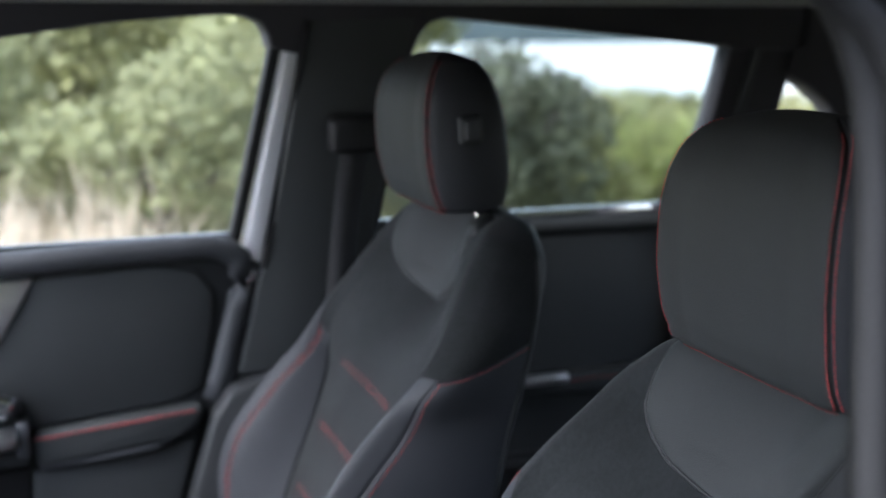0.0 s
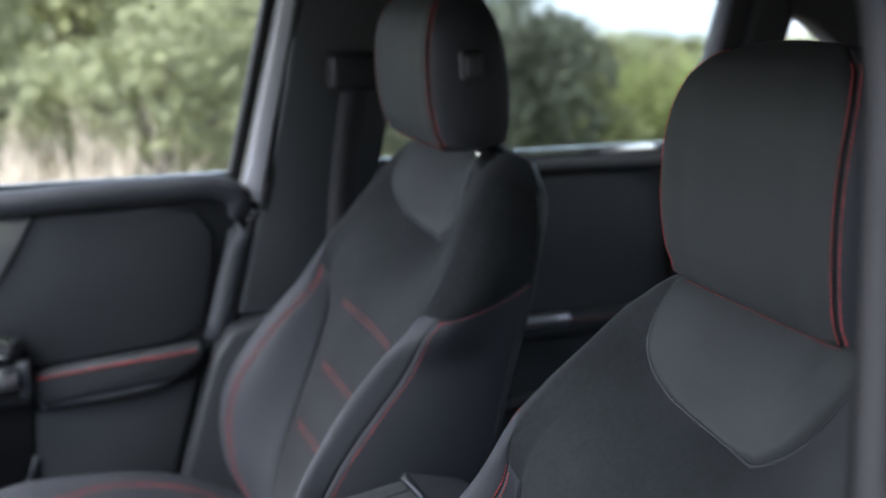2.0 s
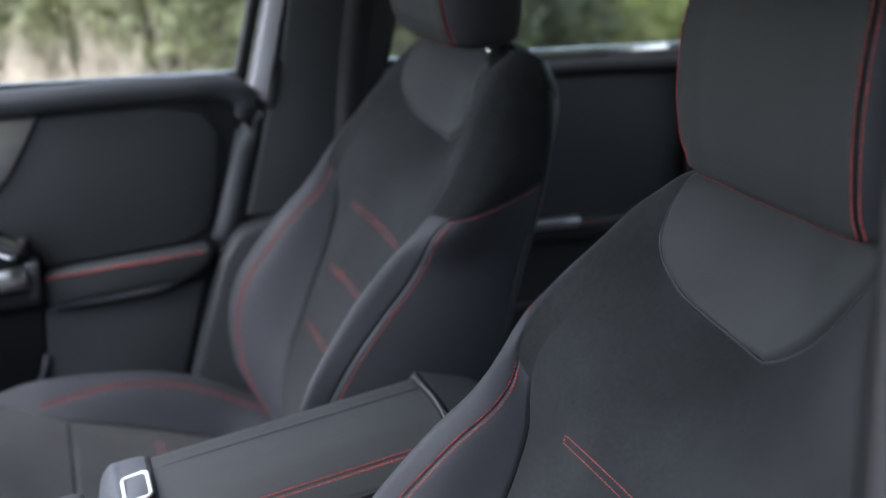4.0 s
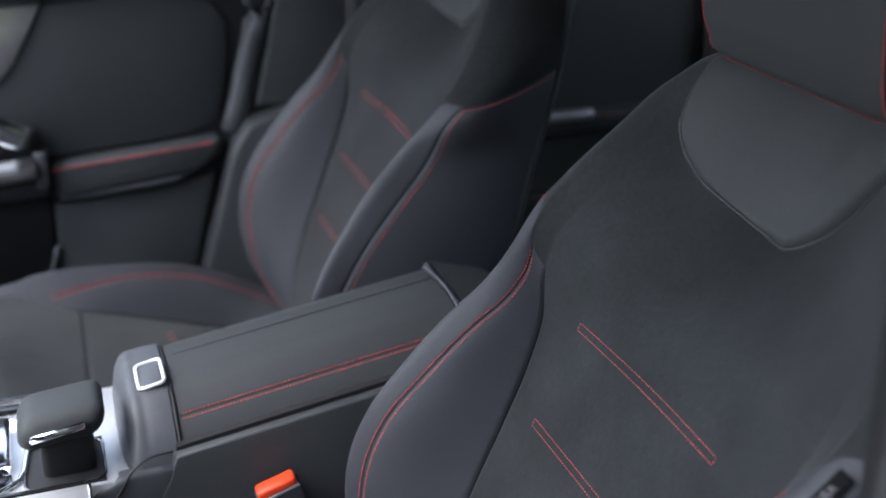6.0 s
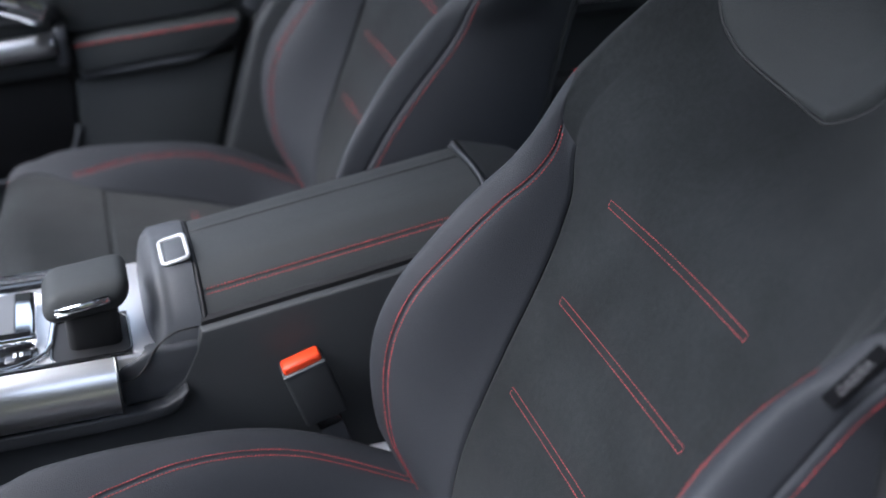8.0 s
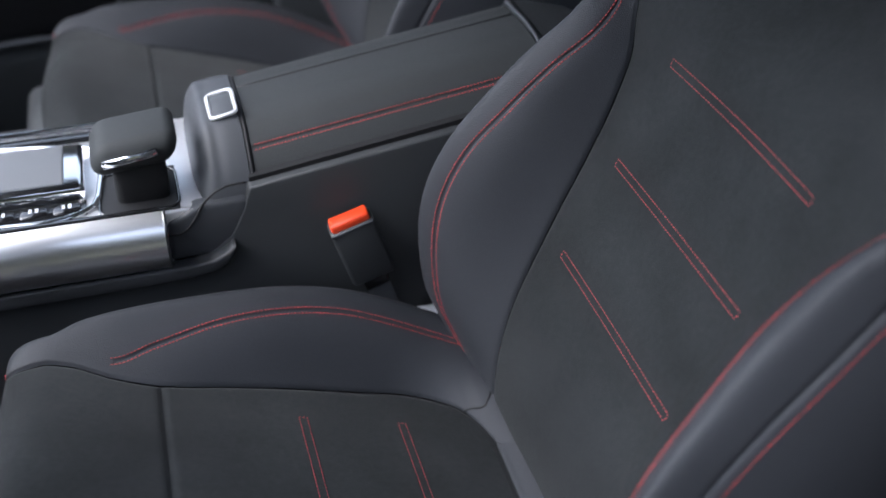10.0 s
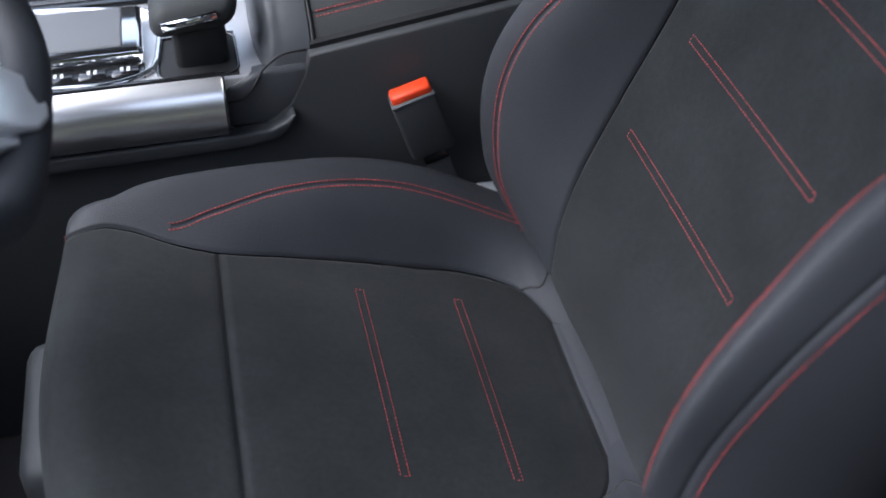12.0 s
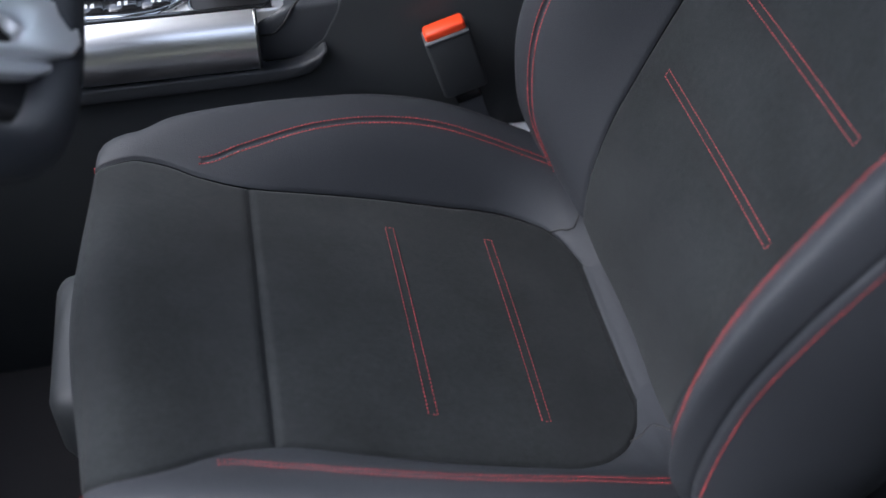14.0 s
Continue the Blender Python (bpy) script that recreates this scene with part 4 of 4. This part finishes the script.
SLOPE = Matrix.Translation((-0.1945, -0.006, 0.8535)) @ Matrix.Rotation(radians(-12), 4, "Y")


def rounded_loop(hx, hy, r, z, n=6):
    pts = []
    for cx, cy, a0 in ((hx - r, hy - r, 0), (-hx + r, hy - r, 90), (-hx + r, -hy + r, 180), (hx - r, -hy + r, 270)):
        for i in range(n + 1):
            a = radians(a0 + 90 * i / n)
            pts.append((cx + r * math.cos(a), cy + r * math.sin(a), z))
    return pts


def rounded_loop_at(x, y, hx, hy, r, z):
    return [(x + p[0], y + p[1], p[2]) for p in rounded_loop(hx, hy, r, z)]


verts, faces = tube([tuple(SLOPE @ Vector(p)) for p in rounded_loop(0.0130, 0.025, 0.0060, 0.001)], 0.0021, 8, True)
ring = part("button_ring", (verts, faces), SATIN, console, "chrome ring round the lid button")
bm = box(-0.0115, 0.0115, -0.0235, 0.0235, -0.006, 0.0012, 0.003)
bm.transform(SLOPE)
part("lid_button", bm, PLASTIC_LIGHT, ring, "grey lid button")

# deck with touchpad, palm rest and tray
# The deck's paleness is a sky reflection put into its colour.
part("deck", box(-0.90, -0.222, -0.094, 0.088, 0.70, 0.796, 0.004), DECK_SKY, console, "glossy console deck, coloured pale silver-grey for the reflected sky")
part("deck_edge", box(-0.90, -0.267, -0.100, -0.090, 0.785, 0.8015, 0.003), GLOSS, console, "gloss black edge strip")
part("far_strip", tube([(-0.90, 0.086, 0.802), (-0.30, 0.080, 0.803)], 0.003, 8), CHROME, console, "thin chrome strip")
part("far_edge", box(-0.90, -0.29, 0.060, 0.078, 0.78, 0.800, 0.003), GLOSS, console)
part("deck_ring", tube(spline([(-0.80, -0.082, 0.798), (-0.42, -0.085, 0.798), (-0.35, -0.084, 0.798), (-0.328, -0.070, 0.798), (-0.322, -0.04, 0.798), (-0.322, 0.015, 0.798), (-0.330, 0.042, 0.798), (-0.36, 0.050, 0.798), (-0.80, 0.052, 0.798)], 70), 0.0032, 8), CHROME, console, "chrome ring round the controls")
bm = box(-0.60, -0.334, -0.054, 0.034, 0.792, 0.812, 0.006, (0, 0), 3)
bezel = part("touchpad_bezel", bm, CHROME, console, "polished bezel of the touchpad")
part("touchpad", box(-0.60, -0.352, -0.046, 0.030, 0.806, 0.8135, 0.003), PAD, bezel, "grey touchpad")
part("control_panel", box(-0.60, -0.334, -0.080, -0.054, 0.790, 0.7985, 0.002), GLOSS, console, "gloss black button panel")
for i in range(4):
    x = -0.352 - 0.030 * i
    part("control_button", box(x - 0.013, x + 0.013, -0.077, -0.058, 0.797, 0.8005, 0.002), GLOSS, console, "small console button")
    for k in range(2):
        part("symbol", box(x - 0.005 + 0.006 * k, x - 0.002 + 0.006 * k, -0.071, -0.064, 0.8004, 0.8008, 0.0), PRINT, console, "pale symbol", False)
# open tray: a flat black plate on the deck imitates the shade in its pit
part("tray_floor", box(-0.323, -0.249, -0.092, -0.012, 0.7955, 0.7968, 0.0005), BLACK, console, "black plate for the dark inside of the open tray", False)
part("tray_rim", tube(rounded_loop_at(-0.286, -0.053, 0.037, 0.037, 0.012, 0.7972), 0.0016, 6, True), GLOSS, console)
palm = box(-0.326, -0.246, -0.082, -0.014, 0.830, 0.862, 0.015, (0.006, 0), 5)
for v in palm.verts:
    v.co.z += 0.006 * math.cos((v.co.y + 0.04) * 25) + 0.10 * (v.co.x + 0.28)
rest = part("palm_rest", palm, SMOOTH, console, "soft dark palm rest")
part("stem", box(-0.306, -0.256, -0.072, -0.020, 0.790, 0.842, 0.008), BLACK, rest)
part("accent", tube([(-0.312, -0.0825, 0.847), (-0.288, -0.0845, 0.851), (-0.262, -0.0835, 0.855)], 0.002, 10, flat=(0.0025, 0.0045)), CHROME, rest, "slim chrome accent")

# aluminium bar along the edge of the deck
def bar_ring(x):
    pts = []
    for i in range(25):
        a = radians(112 + i * 6.4)
        pts.append((x, -0.0885 + 0.0365 * math.cos(a), 0.7705 + 0.0345 * math.sin(a)))
    return np.array(pts)


part("aluminium_bar", grid_mesh([bar_ring(x) for x in np.linspace(-0.90, -0.267, 12)], False), BRUSHED, console, "brushed aluminium bar")
a = [tuple(p) for p in bar_ring(-0.267)] + [(-0.267, -0.086, 0.770)]
part("bar_end", (a, [(i, i + 1, 25) for i in range(24)]), CHROME, console, smooth=False)
part("bar_collar", tube([tuple(p) for p in bar_ring(-0.2655)], 0.0016, 6), GLOSS, console, "dark collar at the end of the bar")

# ---------- belt buckle of the driver ----------
buckle = thing("belt_buckle", (-0.06, -0.118, 0.64), "black seat belt buckle with orange release button", "belt buckle")
BK = Matrix.Translation((-0.095, -0.121, 0.776)) @ Matrix.Rotation(radians(-17.5), 4, "Y")
for name, b, m, l in (("housing", (-0.0225, 0.0225, -0.0115, 0.0115, -0.076, -0.006, 0.004), PLASTIC, ""), ("release_button", (-0.0200, 0.0200, -0.0090, 0.0090, -0.010, 0.002, 0.003), ORANGE, "bright orange release button"), ("lip", (-0.0222, 0.0222, -0.0125, 0.0125, -0.0095, -0.0060, 0.0015), PLASTIC_LIGHT, ""), ("strap", (-0.012, 0.012, -0.003, 0.003, -0.20, -0.080, 0.001), PLASTIC_LIGHT, "grey stalk"), ("strap_cap", (-0.013, 0.013, -0.006, 0.006, -0.090, -0.074, 0.002), GLOSS, "")):
    bm = box(*b)
    bm.transform(BK)
    part(name, bm, m, buckle, l)
part("hinge_bracket", box(-0.030, 0.028, -0.130, -0.106, 0.50, 0.642, 0.006), PAINT, driver_seat, "light grey steel hinge bracket")

# ---------- outside ----------
SOIL = surface("dry_grass_ground", (0.16, 0.15, 0.07), 0.95, var=0.5, scale=0.6, bump=0.6, bump_scale=30)
# Pale water colour carries the white sky's reflection.
LAKE_SKY = surface("sky_white_water", (0.42, 0.42, 0.41), 0.35, var=0.1, scale=0.01, bump=0.05, bump_scale=2, spec=0.6)
HILL = surface("far_hillside", (0.036, 0.050, 0.054), 1.0, var=0.25, scale=0.01, bump=0.0)
LEAF_PALE = surface("pale_leaf", (0.275, 0.285, 0.140), 0.7, var=0.3, scale=1.6, bump=0.0, spread=0.28, sheen=0.1)
LEAF_GREEN = surface("green_leaf", (0.215, 0.215, 0.085), 0.6, var=0.35, scale=1.4, bump=0.0, spread=0.5)
LEAF_DARK = surface("dark_leaf", (0.092, 0.10, 0.058), 0.6, var=0.35, scale=1.2, bump=0.0, spread=0.5)
LEAF_BRIGHT = surface("bright_leaf", (0.24, 0.26, 0.08), 0.6, var=0.3, scale=1.4, bump=0.0, spread=0.45)
STRAW = surface("straw", (0.62, 0.52, 0.40), 0.8, var=0.25, scale=3, bump=0.0, spread=0.4)
BARK = surface("bark", (0.09, 0.075, 0.06), 0.9, var=0.4, scale=12, bump=0.8, bump_scale=80)


def ease(a, b, x):
    t = min(1.0, max(0.0, (x - a) / (b - a)))
    return t * t * (3 - 2 * t)


def land(x, y):
    """Level round the car; a bank rises straight across, and the slope falls to the lake behind."""
    if y < 2.5:
        return 0.0
    az = math.degrees(math.atan2(x, y + 1.0))
    bank = min(0.10 * (y - 2.5), 14.0)
    fall = -0.085 * (y - 2.5) if y < 350 else -29.5
    fall = max(fall, -29.5)
    k = ease(12.0, 20.0, az)
    return bank * (1 - k) * ease(-75, -40, az) + fall * k


steps = np.r_[-3500, -1500, -600, -200, -60, np.linspace(-30, 30, 31), 45, 70, 110, 180, 300, 450, 700, 1200, 2200, 3600]
verts = [(x, y, land(x, y) + (0.05 * noise.noise((x * 0.4, y * 0.4, 0)) if abs(y) > 2.5 else 0.0)) for y in steps for x in steps]
k = len(steps)
faces = [(j * k + i, j * k + i + 1, (j + 1) * k + i + 1, (j + 1) * k + i) for j in range(k - 1) for i in range(k - 1)]
setting("ground", (verts, faces), SOIL, "dry grassy ground falling away to a lake", "ground", True)
# Unseen dark strip, added to cut light bounced up from the ground.
ASPHALT = surface("asphalt", (0.055, 0.055, 0.057), 0.9, var=0.3, scale=1.5, bump=0.8, bump_scale=120)
setting("road", box(-60, 60, -4.2, 2.2, -0.05, 0.006, 0.0), ASPHALT, "unseen dark asphalt strip added under the car to cut bounced light", "road")
setting("lake", box(-3400, 3400, 130, 3000, -30, -25, 0.0), LAKE_SKY, "calm lake in the distance, coloured pale for the reflected sky", "water")
verts, faces = [], []
for i in range(61):
    x = -1500 + 100 * i
    h = 70 + 25 * noise.noise((i * 0.17, 3.1, 0)) + 10 * noise.noise((i * 0.6, 7.7, 0))
    verts += [(x, 1750, -30), (x, 1850, h * 0.5), (x, 2050, h), (x, 2600, h * 0.9)]
for i in range(60):
    for j in range(3):
        faces.append((4 * i + j, 4 * i + 4 + j, 4 * i + 5 + j, 4 * i + 1 + j))
setting("far_shore", (verts, faces), HILL, "hazy blue-green hills across the lake", "hill", True)


def leafy(rng, blobs, count, size, up=0.35):
    """Many small folded leaves spread through a set of rounded clumps."""
    B = np.array(blobs)
    vol = (B[:, 3] * B[:, 4] * B[:, 5]) ** 0.67
    b = B[rng.choice(len(B), count, p=vol / vol.sum())]
    unit = lambda a: a / np.linalg.norm(a, axis=1)[:, None]
    p = b[:, :3] + unit(rng.normal(size=(count, 3))) * b[:, 3:] * (0.55 + 0.5 * rng.random((count, 1)) ** 0.6)
    t = unit(rng.normal(size=(count, 3)) + np.array((0, 0, up)))
    s = unit(np.cross(t, rng.normal(size=(count, 3))))
    n = np.cross(s, t)
    L = size * (0.6 + 0.8 * rng.random((count, 1)))
    verts = np.stack([p, p + t * L * 0.5 + s * L * 0.28, p + t * L, p + t * L * 0.5 - s * L * 0.28 + n * L * 0.08], 1).reshape(-1, 3)
    k = 4 * np.arange(count)
    faces = np.concatenate([np.stack([k, k + 1, k + 2], 1), np.stack([k, k + 2, k + 3], 1)])
    return verts.tolist(), faces.tolist()


def shrub(x, y, wide, tall, material, label, seed, leaves=5200, size=0.07, name="shrub", category="shrub"):
    rng = np.random.default_rng(seed)
    g = land(x, y)
    ob = thing(name, (x, y, g), label, category, "shrubs beyond the car")
    blobs = []
    stems = []
    for i in range(15):
        a, r = rng.random() * 2 * math.pi, wide * 0.8 * math.sqrt(rng.random())
        h = tall * (0.22 + 0.62 * rng.random() * (1 - 0.4 * r / wide))
        c = wide * (0.22 + 0.20 * rng.random())
        p = (x + r * math.cos(a), y + 0.7 * r * math.sin(a), g + h)
        blobs.append((*p, c, c, c * (0.7 + 0.4 * rng.random())))
        stems.append(p)
    limbs = []
    for p in stems[:5]:
        mid = (x + (p[0] - x) * 0.35, y + (p[1] - y) * 0.35, g + (p[2] - g) * 0.5)
        limbs.append(tube(spline([(x, y, g - 0.03), mid, p], 6), 0.02 * tall, 5))
    for limb in limbs:
        part("limb", limb, BARK, ob)
    vf = leafy(rng, blobs, leaves, size)
    part("crown", vf, material, ob, smooth=False)
    return ob


PALE = "pale olive shrub with small dusty leaves on the bank"
DEEP = "dark green shrub standing on the bank"
FRESH = "fresh yellow-green bush on the slope"
for i, (x, y, wide, tall, m, l, n, size) in enumerate((
    (-0.55, 6.2, 0.9, 1.45, LEAF_PALE, PALE, 6000, 0.06),
    (0.45, 5.6, 0.75, 1.15, LEAF_PALE, PALE, 5200, 0.055),
    (1.15, 6.4, 0.85, 1.35, LEAF_PALE, PALE, 5600, 0.06),
    (1.75, 7.4, 0.9, 1.35, LEAF_GREEN, DEEP, 5600, 0.07),
    (0.3, 8.3, 1.3, 1.7, LEAF_GREEN, DEEP, 6500, 0.08),
    (-1.1, 8.6, 1.4, 1.8, LEAF_DARK, DEEP, 6500, 0.08),
    (1.6, 9.6, 1.4, 1.9, LEAF_BRIGHT, FRESH, 6500, 0.09),
    (-0.2, 12.0, 2.4, 2.6, LEAF_DARK, DEEP, 8000, 0.12),
    (3.0, 12.5, 2.0, 2.2, LEAF_GREEN, DEEP, 8000, 0.12),
    (1.2, 14.5, 2.6, 2.6, LEAF_GREEN, DEEP, 8000, 0.13),
    (-2.6, 10.5, 2.0, 2.5, LEAF_GREEN, DEEP, 6500, 0.10),
    (3.15, 7.0, 1.0, 2.3, LEAF_DARK, DEEP, 7500, 0.07),
    (4.0, 9.0, 1.1, 2.1, LEAF_DARK, DEEP, 7500, 0.08),
    (4.9, 9.3, 1.1, 1.35, LEAF_GREEN, DEEP, 6500, 0.08),
    (6.3, 10.0, 1.2, 1.15, LEAF_BRIGHT, FRESH, 6500, 0.08),
    (7.6, 10.4, 1.2, 1.05, LEAF_GREEN, DEEP, 6500, 0.08),
    (8.0, 14.5, 1.9, 1.35, LEAF_GREEN, DEEP, 6500, 0.12),
    (10.8, 16.0, 2.0, 1.2, LEAF_PALE, PALE, 6500, 0.12),
    (13.5, 17.0, 2.2, 1.1, LEAF_GREEN, DEEP, 6500, 0.12),
    (14.3, 28.0, 1.5, 2.5, LEAF_DARK, "dark round tree on the slope above the lake", 7000, 0.2),
    (19.5, 31.0, 3.4, 1.6, LEAF_GREEN, DEEP, 7000, 0.2),
    (25.0, 32.0, 3.6, 1.4, LEAF_PALE, PALE, 7000, 0.2),
)):
    shrub(x, y, wide, tall, m, l, 20 + i, n, size)

# straw-coloured grass in front of the shrubs
rng = np.random.default_rng(5)
verts, faces = [], []
for i in range(750):
    x, y = rng.uniform(-0.75, 0.25) if i % 4 else rng.uniform(-1.2, 0.6), rng.uniform(4.0, 5.2)
    g = land(x, y)
    h = rng.uniform(0.15, 0.42) * (1.6 if i % 9 == 0 else 1.0)
    b = rng.normal(0, 0.10, 2)
    w = 0.003 + 0.003 * rng.random()
    k = len(verts)
    verts += [(x - w, y, g), (x + w, y, g), (x + b[0] * 0.4 + w, y + b[1] * 0.4, g + h * 0.6), (x + b[0] * 0.4 - w, y + b[1] * 0.4, g + h * 0.6), (x + b[0], y + b[1], g + h)]
    faces += [(k, k + 1, k + 2, k + 3), (k + 3, k + 2, k + 4)]
tagged(part("tall_grass", (verts, faces), STRAW, smooth=False), "dry straw-coloured tall grass beside the road", "grass", kind="stuff")

# the open driver door, swung forward, and unseen trees added to shade the near side
odoor = thing("car_door", (-0.86, -1.0, 0.4), "open black driver door swung forward on its hinges", "car door")
SWING = Matrix.Translation((-0.86, -0.80, 0.0)) @ Matrix.Rotation(radians(-72), 4, "Z")
for name, geo, m in (("panel", box(0.0, 1.0, -0.05, 0.0, 0.42, 1.10, 0.02), PLASTIC), ("armrest", box(0.15, 0.85, 0.0, 0.06, 0.76, 0.84, 0.015), SMOOTH), ("skin", box(0.0, 1.02, -0.09, -0.055, 0.40, 1.08, 0.02), PAINT), ("frame_post", box(0.96, 1.0, -0.05, -0.01, 1.09, 1.46, 0.008), RUBBER), ("frame_top", box(0.30, 1.0, -0.05, -0.01, 1.44, 1.48, 0.008), RUBBER), ("frame_front", box(0.0, 0.04, -0.05, -0.01, 1.09, 1.12, 0.004, (0.30, 0)), RUBBER)):
    geo.transform(SWING)
    part(name, geo, m, odoor)

# Unseen trees, added only to block low sky light from this side.
for i, (x, y, wide, tall) in enumerate(((-6.0, -7.0, 2.6, 5.0), (-2.9, -6.7, 2.5, 5.4), (0.1, -6.4, 2.5, 5.4), (3.0, -6.7, 2.6, 5.4), (6.2, -7.1, 2.6, 5.0))):
    shrub(x, y, wide, tall, LEAF_DARK, "unseen dark green tree added to block near-side sky light", 90 + i, 11000, 0.30, "tree", "tree")
